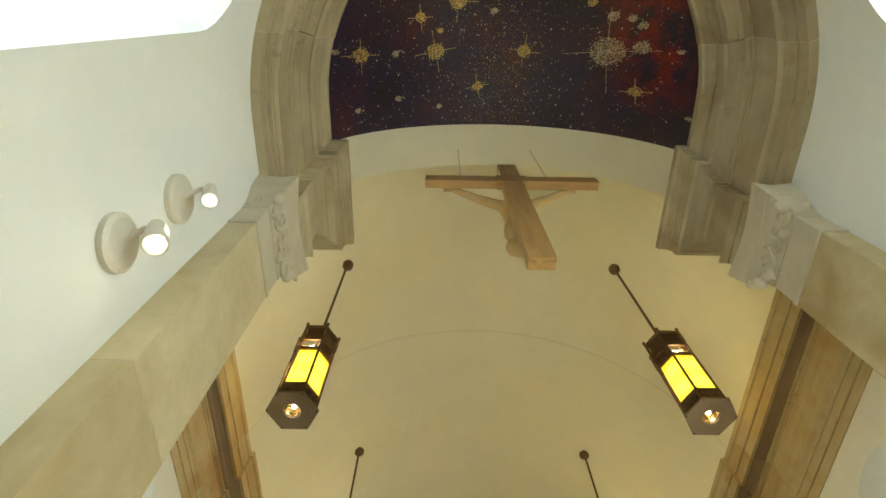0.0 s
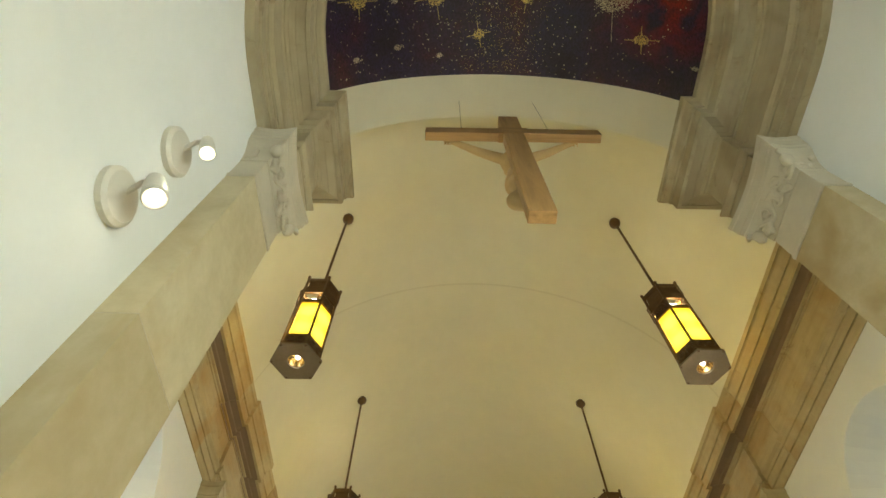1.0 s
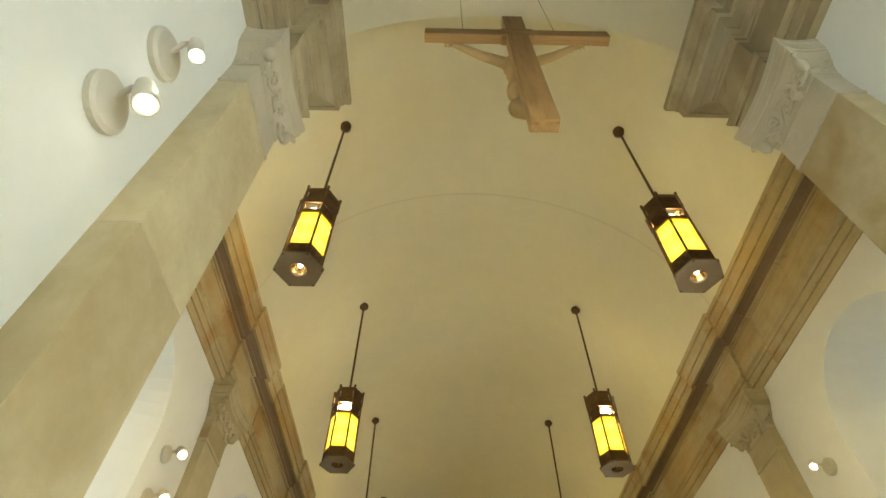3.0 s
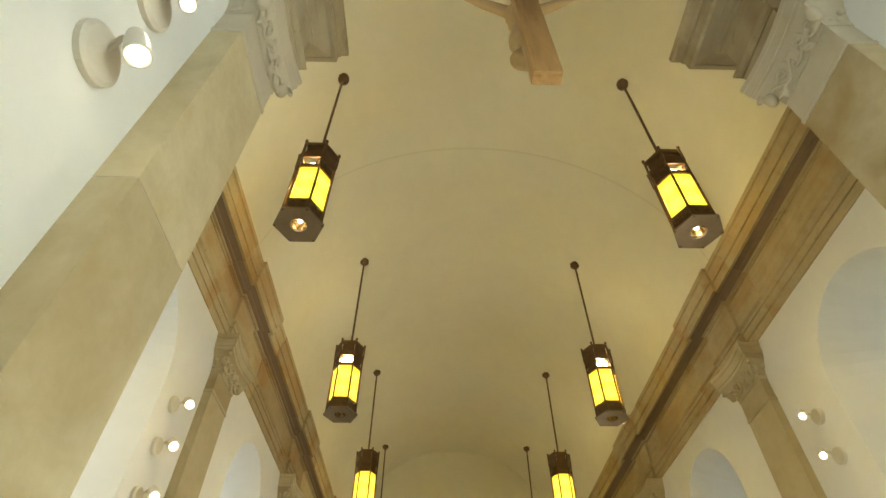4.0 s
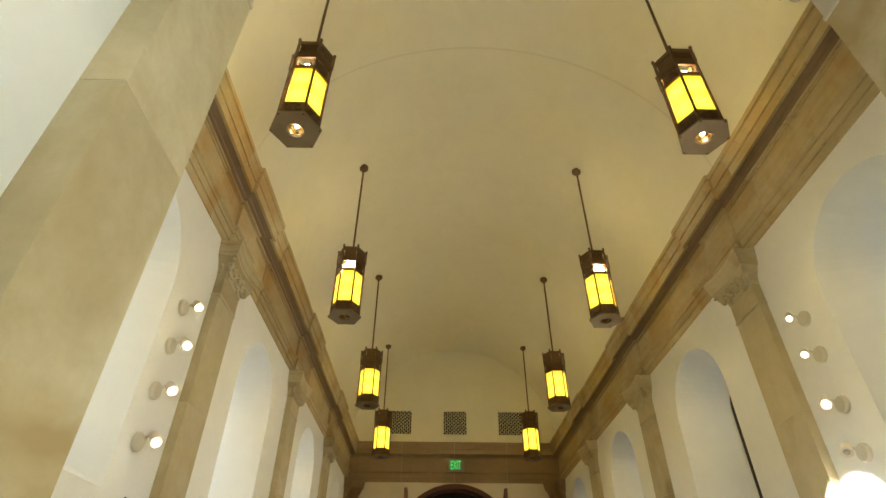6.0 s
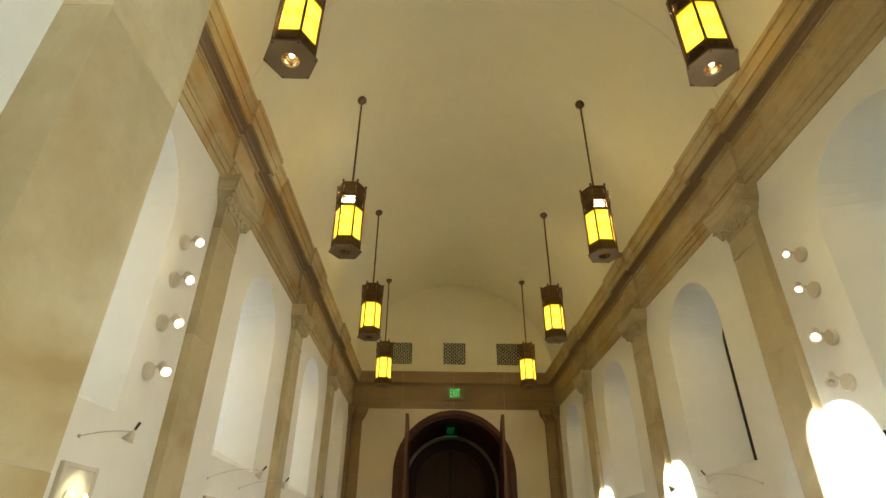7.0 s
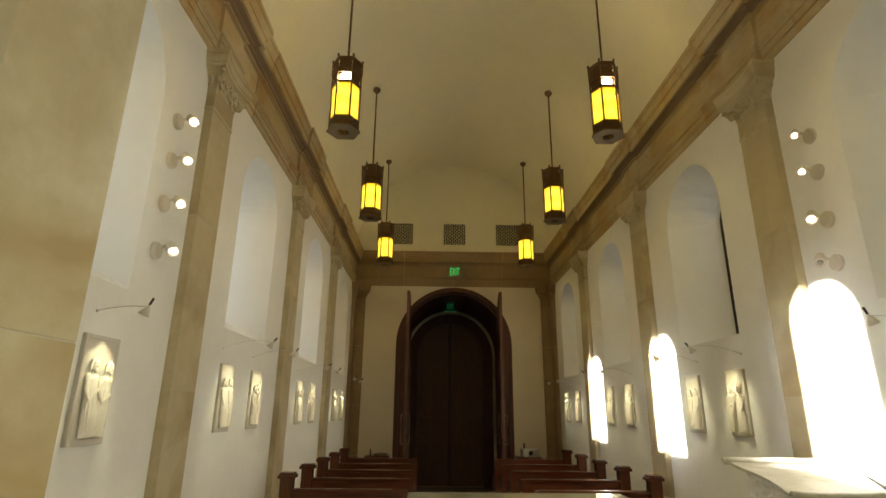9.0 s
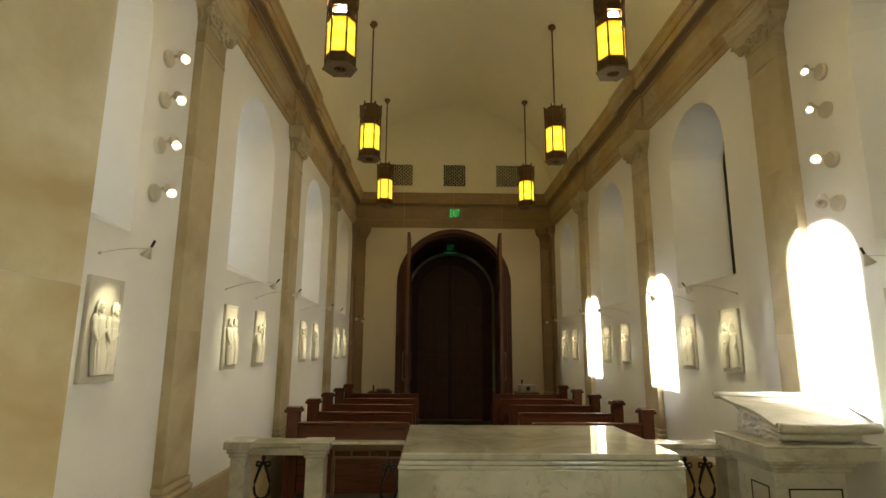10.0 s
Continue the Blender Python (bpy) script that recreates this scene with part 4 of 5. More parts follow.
def tessera(bm, p, n, size, rnd):
    up = Vector((rnd.uniform(-1, 1), rnd.uniform(-1, 1), 0.2))
    u = n.cross(up).normalized()
    v = n.cross(u)
    w = rnd.uniform(0.7, 1.25)
    n2 = (n + u * rnd.uniform(-0.12, 0.12) + v * rnd.uniform(-0.12, 0.12)).normalized()
    c = p + n2 * 0.003
    vs = [bm.verts.new(c + u * size * a * w + v * size * b) for a, b in ((-0.5, -0.5), (0.5, -0.5), (0.5, 0.5), (-0.5, 0.5))]
    lo = [bm.verts.new(q.co - n * 0.005) for q in vs]
    bm.faces.new(vs)
    for i in range(4):
        bm.faces.new((vs[i], lo[i], lo[(i + 1) % 4], vs[(i + 1) % 4]))


rnd = random.Random(4)
STARS = [(-0.06, 0.28, 0.063, 1), (-0.54, 0.29, 0.047, 1), (0.25, 0.52, 0.039, 1), (0.57, 0.27, 0.048, 1), (1.10, 0.25, 0.105, 0), (1.27, 0.21, 0.044, 0), (1.09, 0.03, 0.031, 0), (1.19, 0.04, 0.025, 0), (1.25, 0.08, 0.027, 0), (1.28, 0.49, 0.037, 1), (-0.16, 0.06, 0.037, 1), (0.09, -0.05, 0.062, 1), (0.34, 0.01, 0.025, 0), (-0.33, 0.29, 0.025, 0), (-0.03, 0.14, 0.021, 1), (-0.57, 0.64, 0.020, 0), (-0.32, 0.59, 0.021, 0), (-0.03, 0.66, 0.021, 0), (1.43, 0.22, 0.016, 0), (1.51, 0.60, 0.016, 0), (0.96, -0.05, 0.029, 1), (-0.67, 0.26, 0.019, 0)]
for x, y, r, gold in STARS:
    bm = bmesh.new()
    count = int(26 + 5200 * r * r / 0.006 * 0.06)
    for k in range(min(int(count * 1.9), 900)):
        d = r * rnd.random() ** 0.55 * (0.95 if rnd.random() < 0.90 else 1.3)
        a = rnd.uniform(0, 2 * math.pi)
        p, n = on_dome(x + d * math.cos(a), y + d * math.sin(a) * 0.9)
        tessera(bm, p, n, 0.0046 if r > 0.03 else 0.0038, rnd)
    if r > 0.036 and (gold or r > 0.09):
        tilt = rnd.uniform(-0.25, 0.25)
        for q in range(4):
            a = tilt + q * math.pi / 2
            for k in range(26 if r < 0.09 else 60):
                d = r * (0.8 + 1.5 * k / 26) if r < 0.09 else r * (0.7 + 1.9 * k / 60)
                if rnd.random() < 0.85:
                    p, n = on_dome(x + d * math.cos(a), y + d * math.sin(a))
                    tessera(bm, p, n, 0.0036, rnd)
    tagged(part("star", bm, GOLD if gold else SILVER), "burst of gold tesserae set in the dark mosaic" if gold else "burst of white tesserae set in the dark mosaic", "mosaic star", "mosaic stars")
for nm, mat, cnt, lab in (("small_stars", SILVER, 850, "scattered small white tesserae in the dark mosaic"), ("gold_dust", GOLD, 1500, "scattered tiny gold tesserae in the dark mosaic")):
    bm = bmesh.new()
    for k in range(cnt):
        if nm == "gold_dust":
            x, y = XC + 0.05 + rnd.gauss(0, 0.16), rnd.uniform(-0.3, YM - 0.02)
        else:
            x, y = XC + rnd.uniform(-1.1, 1.1), rnd.uniform(-0.45, YM - 0.01)
        if y < YA and (x - XC) ** 2 + (y - YA) ** 2 > 1.35:
            continue
        p, n = on_dome(x, y)
        big = rnd.random() < 0.12
        tessera(bm, p, n, (0.009 if big else rnd.uniform(0.003, 0.006)) * (0.48 if nm == "gold_dust" else 1), rnd)
    tagged(part(nm, bm, mat), lab, "mosaic", kind="stuff")


# ---- stations of the cross: relief panels and their lamps ----
def robed(bm, r, x, top, foot, wide, lean, arm):
    """A robed shape in the round: top is the height of the shoulders, arm a line of three points."""
    mid = (top + foot) / 2
    tube([(x - lean, 0.064, foot), (x - lean * 0.6, 0.062, mid - 0.03), (x, 0.057, mid + 0.03), (x + lean * 0.3, 0.046, top - 0.020), (x + lean * 0.4, 0.042, top + 0.004)], [wide * 1.05, wide * 1.10, wide * 0.98, wide * 1.02, wide * 0.45], 14, bm)
    for e in (-1, 1):
        blob((x + lean * 0.3 + e * wide * 0.75, 0.050, top - 0.014), (wide * 0.42, 0.022, 0.022), bm, 10)
    hx = x + lean * 0.6
    tube([(hx, 0.054, top - 0.004), (hx, 0.060, top + 0.022)], 0.013, 8, bm)
    blob((hx, 0.066, top + 0.040), (0.0185, 0.024, 0.029), bm, 12)
    blob((hx, 0.054, top + 0.047), (0.0255, 0.026, 0.028), bm, 12)
    blob((hx, 0.082, top + 0.019), (0.010, 0.010, 0.011), bm, 8)
    tube([(hx, 0.086, top + 0.051), (hx, 0.094, top + 0.036)], [0.003, 0.005], 6, bm)
    for e in (-1, 1):
        tube([(hx + e * 0.018, 0.066, top + 0.062), (hx + e * 0.025, 0.062, top + 0.038), (hx + e * 0.022, 0.058, top + 0.006)], [0.007, 0.008, 0.006], 6, bm)
        tube([(hx + e * 0.004, 0.088, top + 0.053), (hx + e * 0.014, 0.083, top + 0.052)], 0.003, 5, bm)
    for j in range(6):                  # folds
        u = x + wide * (-0.85 + 1.7 * j / 5)
        out = 0.060 + wide * 0.98 * math.sqrt(max(0.05, 1 - ((u - x) / (wide * 1.1)) ** 2))
        tube([(u * 0.7 + x * 0.3, out - 0.010, top - 0.05), (u + r.uniform(-0.010, 0.010) - lean * 0.4, out + 0.003, mid - 0.02), (u - lean + r.uniform(-0.012, 0.012), out + 0.003, foot + 0.004)], 0.0046, 5, bm)
    a, b, c = arm
    tube([(x + (a[0] - x) * 0.75, 0.056, top - 0.016), a, b, c], [0.016, 0.0135, 0.012, 0.008], 8, bm)
    blob(c, (0.011, 0.008, 0.010), bm, 8)


def relief(m, seed, label):
    """Local frame: x along the wall, y into the room, z up from the panel's middle."""
    r = random.Random(seed)
    root = thing("relief_panel", label, "relief", "relief panels", at=m)
    part("slab", box((-0.128, -0.004, -0.2325), (0.128, 0.016, 0.2325), 0.003), SLAB, root)
    bm = bmesh.new()
    for lo, hi in (((-0.128, 0.0165, -0.2325), (-0.104, 0.020, 0.2325)), ((0.104, 0.0165, -0.2325), (0.128, 0.020, 0.2325)), ((-0.104, 0.0165, 0.2125), (0.104, 0.020, 0.2325)), ((-0.104, 0.0165, -0.2325), (0.104, 0.020, -0.205))):
        box(lo, hi, 0.002, bm)
    part("border", bm, SLAB, root)
    bm = bmesh.new()
    if seed == 11:                      # one leaning over a block, one close behind
        robed(bm, r, 0.062, 0.066, -0.20, 0.060, 0.006, ((0.112, 0.074, 0.01), (0.114, 0.092, -0.045), (0.092, 0.112, -0.105)))
        robed(bm, r, 0.004, 0.060, -0.20, 0.048, 0.004, ((-0.042, 0.072, 0.01), (-0.044, 0.092, -0.045), (-0.018, 0.108, -0.070)))
        tube([(0.088, 0.05, -0.06), (0.080, 0.085, -0.10), (0.040, 0.105, -0.105), (0.036, 0.100, -0.20)], [0.020, 0.032, 0.034, 0.022], 10, bm)
        box((-0.100, 0.03, -0.203), (0.010, 0.090, -0.172), 0.005, bm)
        box((-0.096, 0.03, -0.171), (0.000, 0.098, -0.150), 0.005, bm)
        box((-0.100, 0.03, -0.149), (0.004, 0.086, -0.128), 0.005, bm)
    else:
        n = r.choice((2, 2, 3))
        for k in range(n):
            x = -0.050 + 0.100 * k / (n - 1) + r.uniform(-0.010, 0.010)
            low = n > 2 and k == 1 and r.random() < 0.6
            top = r.uniform(-0.075, -0.03) if low else r.uniform(0.035, 0.070)
            wide = r.uniform(0.038, 0.046) if n < 3 else r.uniform(0.030, 0.036)
            s = r.choice((-1, 1))
            robed(bm, r, x, top, -0.20, wide, r.uniform(-0.02, 0.02), ((x + s * wide * 1.05, 0.070, top - 0.06), (x + s * wide * 0.7, 0.088, top - 0.11), (x - s * wide * 0.5, 0.092, top - r.uniform(0.06, 0.11))))
        if r.random() < 0.6:            # a slanting beam
            a, e = r.uniform(-0.085, -0.03), r.uniform(0.03, 0.085)
            tube([(a, 0.090, 0.16), (e, 0.090, -0.17)], 0.0115, 4, bm)
            tube([(a - 0.015, 0.090, 0.04), (a + 0.085, 0.090, 0.10)], 0.0115, 4, bm)
        else:
            box((-0.095, 0.03, -0.203), (r.uniform(-0.02, 0.03), 0.085, -0.165), 0.005, bm)
    bm.verts.ensure_lookup_table()
    for v in bm.verts:                  # low relief
        v.co.y = 0.015 + (v.co.y - 0.035) * (0.80 if seed == 11 else 0.52)
        v.co.x = max(-0.112, min(0.116, v.co.x))
    part("carving", meld(bm, 0.0027 if seed < 14 else 0.0034, 1), RELIEF, root, "rounded robed shapes in low relief", True)
    return root


def picture_lamp(m, watts, mount=0.08, reach=0.26, swing=0.0, rise=0.055):
    """Arched arm from the wall over a panel, with a small shade. Local frame as for the panels."""
    root = thing("picture_lamp", "small conical lamp on a thin arched arm over a relief", "lamp", "picture lamps", at=m)
    pts = []
    for k in range(11):
        t = k / 10
        pts.append((mount + swing * t, reach * t, 0.338 + rise * math.sin(t * math.pi * 0.75) + 0.018 * t))
    part("arm", tube(pts, 0.0019, 6), STEEL, root)
    part("wall_mount", lathe([(0.008, 0.0), (0.008, 0.006)], 10, axis=Matrix.Translation((mount, 0, 0.338)) @ Matrix.Rotation(-math.pi / 2, 4, "X")), STEEL, root)
    tip = Vector(pts[-1])
    aim = (Vector((0.0, 0.03, 0.02)) - tip).normalized()
    q = Matrix.Translation(tip) @ aim.to_track_quat("Z", "Y").to_matrix().to_4x4()
    part("shade", lathe([(0.006, -0.010), (0.008, 0.0), (0.027, 0.042), (0.025, 0.042), (0.007, 0.004)], 14, axis=q), FIXTURE, root, "small pale cone", True)
    part("lamp_bulb", lathe([(0.008, 0.018), (0.013, 0.034), (0.008, 0.040)], 10, axis=q), BULB_SPARK, root, "bright bulb in the cone", True)
    part("pivot", lathe([(0.006, -0.045), (0.006, -0.01)], 8, axis=q), IRON, root)
    w = m @ (tip + aim * 0.055)
    spot_lamp("picture_light", w, m @ Vector((0.0, 0.04, 0.03)), watts, 66, 0.016, 1.0)
    return root


tones = ("pale stone relief panel with robed shapes, lit by its lamp", "pale stone relief panel of crowded rounded shapes")
k = 0
for sgn in (-1, 1):
    for i in range(4):
        for s in (-1, 1):
            y = WIN[i] + s * 0.335
            if y < Y0 + 0.3:
                continue
            m = Matrix.Translation((XC + sgn * W, y - 0.010, 1.597)) @ Matrix.Rotation(sgn * math.pi / 2, 4, "Z")
            relief(m, 11 + k, tones[k % 2])
            off = 0.065 if i == 0 else 0.12
            picture_lamp(m, PICT_W * (0.62 if i == 0 else 1.0), -sgn * off, 0.19 if i == 0 else 0.32, sgn * off, 0.018 if i == 0 else 0.055)
            k += 1

# ---- altar ----
altar = thing("altar", "polished white marble altar table with grey veins", "altar")
AX0, AX1, AY0, AY1, AZ = -0.135, 1.04, 2.30, 3.16, 1.10
part("table_top", box((AX0 + 0.012, AY0 + 0.012, AZ - 0.028), (AX1 - 0.012, AY1 - 0.012, AZ), 0.006), MARBLE, altar)
bm = box((AX0 + 0.002, AY0 + 0.002, AZ - 0.046), (AX1 - 0.002, AY1 - 0.002, AZ - 0.0285), 0.007)
box((AX0 - 0.004, AY0 - 0.004, AZ - 0.062), (AX1 + 0.004, AY1 + 0.004, AZ - 0.0465), 0.005, bm)
part("edge_moulding", bm, MARBLE, altar)
part("apron", box((AX0, AY0, AZ - 0.215), (AX1, AY1, AZ - 0.0625), 0.004), MARBLE, altar)
for x in (AX0 + 0.12, AX1 - 0.12):
    for y in (AY0 + 0.12, AY1 - 0.12):
        bm = box((x - 0.055, y - 0.055, FLOOR_S + 0.10), (x + 0.055, y + 0.055, AZ - 0.216), 0.004)
        box((x - 0.07, y - 0.07, FLOOR_S), (x + 0.07, y + 0.07, FLOOR_S + 0.10), 0.008, bm)
        part("leg", bm, MARBLE, altar)

# ---- ambo with a marble scroll for a book rest ----
ambo = thing("ambo", "white marble ambo with an open scroll as its book rest", "lectern")
BX0, BX1, BY0, BY1, BZ = 1.562, 2.108, 2.60, 3.06, 1.087
part("cap_slab", box((BX0, BY0, BZ - 0.074), (BX1, BY1, BZ - 0.016), 0.003), MARBLE, ambo)
part("cap_lip", box((BX0 - 0.006, BY0 - 0.006, BZ - 0.0155), (BX1 + 0.006, BY1 + 0.006, BZ), 0.005), MARBLE, ambo)
bm = box((BX0 + 0.024, BY0 + 0.024, BZ - 0.092), (BX1 - 0.070, BY1 - 0.024, BZ - 0.0745), 0.006)
box((BX0 + 0.045, BY0 + 0.045, BZ - 0.112), (BX1 - 0.092, BY1 - 0.045, BZ - 0.0925), 0.008, bm)
box((BX0 + 0.056, BY0 + 0.056, BZ - 0.134), (BX1 - 0.104, BY1 - 0.056, BZ - 0.1125), 0.004, bm)
part("cap_moulding", bm, MARBLE, ambo)
part("body", box((BX0 + 0.07, BY0 + 0.07, FLOOR_S + 0.12), (BX1 - 0.135, BY1 - 0.07, BZ - 0.1345), 0.004), MARBLE, ambo)
part("plinth", box((BX0 + 0.03, BY0 + 0.03, FLOOR_S), (BX1 - 0.095, BY1 - 0.03, FLOOR_S + 0.12), 0.008), MARBLE, ambo)


def inlay(p0, ax, w, h, n):
    """A thin dark line frame inlaid in a marble face."""
    bm = bmesh.new()
    p0, ax, n = Vector(p0), Vector(ax), Vector(n)
    up = Vector((0, 0, 1))
    t = 0.007
    for a, b, c, d in ((0, 0, w, t), (0, h - t, w, h), (0, t, t, h - t), (w - t, t, w, h - t)):
        prism([p0 + ax * a + up * b, p0 + ax * c + up * b, p0 + ax * c + up * d, p0 + ax * a + up * d], n * 0.0025, bm)
    return bm


part("inlay", inlay((BX0 + 0.13, BY0 + 0.07, 0.38), (1, 0, 0), 0.26, 0.50, (0, -1, 0)), IRON, ambo, "thin black inlaid frame")
part("inlay", inlay((BX0 + 0.07, BY0 + 0.12, 0.38), (0, 1, 0), 0.15, 0.50, (-1, 0, 0)), IRON, ambo, "thin black inlaid frame")
RX0, RX1 = BX0 + 0.092, BX1 + 0.033      # rolled near end of the scroll
r = random.Random(3)
bm = bmesh.new()     # hewn rest under the scroll: a wedge with chipped sides
loop = []
for k in range(46):
    t = k / 46 * 4
    s, f = int(t), t - int(t)
    u, v = ((f, 0), (1, f), (1 - f, 1), (0, 1 - f))[s]
    loop.append((RX0 + 0.030 + 0.40 * u, BY0 + 0.06 + 0.40 * v, v))
rings = []
for q in range(7):
    rings.append([bm.verts.new((x + r.uniform(-0.010, 0.010), y + r.uniform(-0.008, 0.008), BZ + (0.044 + 0.125 * v) * q / 6)) for x, y, v in loop])
for p, q in zip(rings, rings[1:]):
    for i in range(46):
        j = (i + 1) % 46
        bm.faces.new((p[i], p[j], q[j], q[i]))
bm.faces.new(rings[-1])
bmesh.ops.recalc_face_normals(bm, faces=bm.faces)
part("rough_rest", bm, SLAB, ambo, "rough-hewn stone under the scroll")
bm = bmesh.new()     # the open sheet, rising away from the reader
rows = []
for j in range(13):
    u = j / 12
    row = []
    for k in range(23):
        t = k / 22
        x = RX0 + (RX1 - RX0) * u + t * t * (0.16 * u - 0.035 * (1 - u))
        row.append((x, BY0 + 0.05 + 0.45 * t, BZ + 0.076 + 0.120 * t + 0.010 * math.sin(t * math.pi * 1.6) - 0.010 * math.sin(math.pi * u)))
    rows.append(row)
top = [[bm.verts.new(p) for p in row] for row in rows]
low = [[bm.verts.new((x, y, z - 0.016)) for x, y, z in row] for row in rows]
for g in (top, low):
    for p, q in zip(g, g[1:]):
        for k in range(22):
            bm.faces.new((p[k], q[k], q[k + 1], p[k + 1]))
for j in range(12):
    for k in (0, 22):
        bm.faces.new((top[j][k], top[j + 1][k], low[j + 1][k], low[j][k]))
for k in range(22):
    for j in (0, 12):
        bm.faces.new((top[j][k], top[j][k + 1], low[j][k + 1], low[j][k]))
bmesh.ops.recalc_face_normals(bm, faces=bm.faces)
part("scroll_sheet", bm, MARBLE_SOFT, ambo, "open curved marble sheet")


def rolled(x0, x1, y, z, radius, sag):
    """A rolled sheet end: a bar with a spiral bead at each end."""
    bm = bmesh.new()
    n = 13
    tube([(x0 + (x1 - x0) * k / n, y, z - sag * math.sin(math.pi * k / n)) for k in range(n + 1)], [radius * (1 + 0.05 * math.sin(k * 1.3)) for k in range(n + 1)], 18, bm)
    for x, s in ((x0, -1), (x1, 1)):
        pts = [(x + s * 0.002, y + radius * (1 - 0.8 * k / 20) * math.cos(0.6 * k), z + radius * (1 - 0.8 * k / 20) * math.sin(0.6 * k)) for k in range(21)]
        tube(pts, 0.0035, 5, bm)
    return bm


part("scroll_roll", rolled(RX0, RX1, BY0 + 0.030, BZ + 0.073, 0.0245, 0.004), MARBLE_SOFT, ambo, "rolled lower end of the scroll", True)
part("scroll_fold", rolled(RX0 + 0.004, RX0 + 0.37, BY0 + 0.045, BZ + 0.030, 0.018, 0.0), MARBLE_SOFT, ambo, "second fold under the rolled end", True)
part("scroll_roll", rolled(BX0 + 0.040, RX1 + 0.16, BY0 + 0.505, BZ + 0.186, 0.019, 0.0), MARBLE_SOFT, ambo, "rolled upper end of the scroll", True)

# ---- communion rail ----
RY, RZ = 3.65, 0.92


def lyre(x, y, z0, zt):
    """Two mirrored drop-shaped loops with small scrolls and a knob."""
    bm = bmesh.new()
    loop = ((0.046, 0.008), (0.086, 0.026), (0.126, 0.045), (0.166, 0.060), (0.206, 0.066), (0.244, 0.056), (0.266, 0.032), (0.274, 0.0))
    for s in (-1, 1):
        for flip in (0, 1):
            tube([(x + s * w * 0.78, y, zt - dz if not flip else z0 + dz) for dz, w in loop], [0.012, 0.0105, 0.009, 0.009, 0.009, 0.009, 0.009, 0.009], 7, bm)
            mid = zt - 0.055 if not flip else z0 + 0.055
            pts = []
            for k in range(16):
                t = k / 15
                a = -2.4 + t * 5.4
                r = 0.019 * (1 - 0.62 * t)
                pts.append((x + s * (0.030 + r * math.cos(a)), y, mid + (-1 if flip else 1) * r * math.sin(a)))
            tube(pts, [0.0095 - 0.004 * k / 15 for k in range(16)], 6, bm)
    lathe([(0.010, zt - 0.065), (0.017, zt - 0.052), (0.008, zt - 0.038), (0.017, zt - 0.022), (0.009, zt - 0.010), (0.006, zt + 0.004)], 8, bm, Matrix.Translation((x, y, 0)))
    lathe([(0.006, z0), (0.012, z0 + 0.03), (0.006, z0 + 0.06)], 8, bm, Matrix.Translation((x, y, 0)))
    tube([(x, y, z0 + 0.274), (x, y, zt - 0.274)], 0.007, 6, bm)
    return bm


def rail_run(x0, x1, posts, irons):
    root = thing("altar_rail", "white marble altar rail with iron lyre panels", "rail", "altar rails")
    part("rail_cap", box((x0, RY, RZ - 0.036), (x1, RY + 0.17, RZ), 0.008), MARBLE, root)
    part("rail_moulding", box((x0 + 0.015, RY + 0.015, RZ - 0.085), (x1 - 0.015, RY + 0.155, RZ - 0.0365), 0.012), MARBLE, root)
    for a, b in posts:
        bm = box((a, RY + 0.012, FLOOR_S + 0.08), (b, RY + 0.158, RZ - 0.1005), 0.004)
        part("post", bm, MARBLE, root)
        bm = box((a - 0.012, RY + 0.002, RZ - 0.100), (b + 0.012, RY + 0.168, RZ - 0.074), 0.010)
        box((a - 0.024, RY - 0.010, RZ - 0.0735), (b + 0.024, RY + 0.180, RZ - 0.046), 0.010, bm)
        box((a - 0.040, RY - 0.022, RZ - 0.0455), (b + 0.040, RY + 0.190, RZ + 0.004), 0.006, bm)
        part("post_cap", bm, MARBLE, root)
    part("kerb", box((x0, RY, FLOOR_S), (x1, RY + 0.17, FLOOR_S + 0.08), 0.006), MARBLE, root)
    for x in irons:
        part("iron_lyre", lyre(x, RY + 0.085, FLOOR_S + 0.08, RZ - 0.09), IRON, root, "dark wrought-iron lyre scroll")
    return root


rail_run(-1.335, -0.685, [(-1.300, -1.205), (-0.815, -0.700)], (-1.107,))
rail_run(0.80, 2.20, [(0.83, 0.94), (1.93, 2.04)], (1.10, 1.36, 1.688, 1.823))

# low metal gate beside the rail
gate = thing("altar_gate", "low bronze gate with a pale top and an iron lyre", "gate")
GX0, GX1, GY = -0.655, -0.045, RY + 0.05
part("gate_cap", box((GX0, GY - 0.045, RZ - 0.016), (GX1, GY + 0.055, RZ), 0.005), MARBLE, gate)
part("top_bar", box((GX0 + 0.004, GY - 0.025, RZ - 0.056), (GX1 - 0.004, GY + 0.030, RZ - 0.0165), 0.008), BRONZE, gate)
part("lower_bar", box((GX0 + 0.004, GY - 0.008, RZ - 0.108), (GX1 - 0.004, GY + 0.012, RZ - 0.097), 0.002), BRONZE, gate)
for k in range(6):
    x = GX0 + 0.010 + (GX1 - GX0 - 0.020) * k / 5
    part("divider", box((x - 0.005, GY - 0.006, RZ - 0.0965), (x + 0.005, GY + 0.010, RZ - 0.0565), 0.001), BRONZE, gate)
for x in (GX0 + 0.012, GX1 - 0.012):
    part("upright", box((x - 0.010, GY - 0.008, FLOOR_S), (x + 0.010, GY + 0.012, RZ - 0.1085), 0.002), BRONZE, gate)
part("iron_lyre", lyre(-0.278, GY + 0.002, FLOOR_S + 0.02, RZ - 0.100), IRON, gate, "dark wrought-iron lyre scroll")


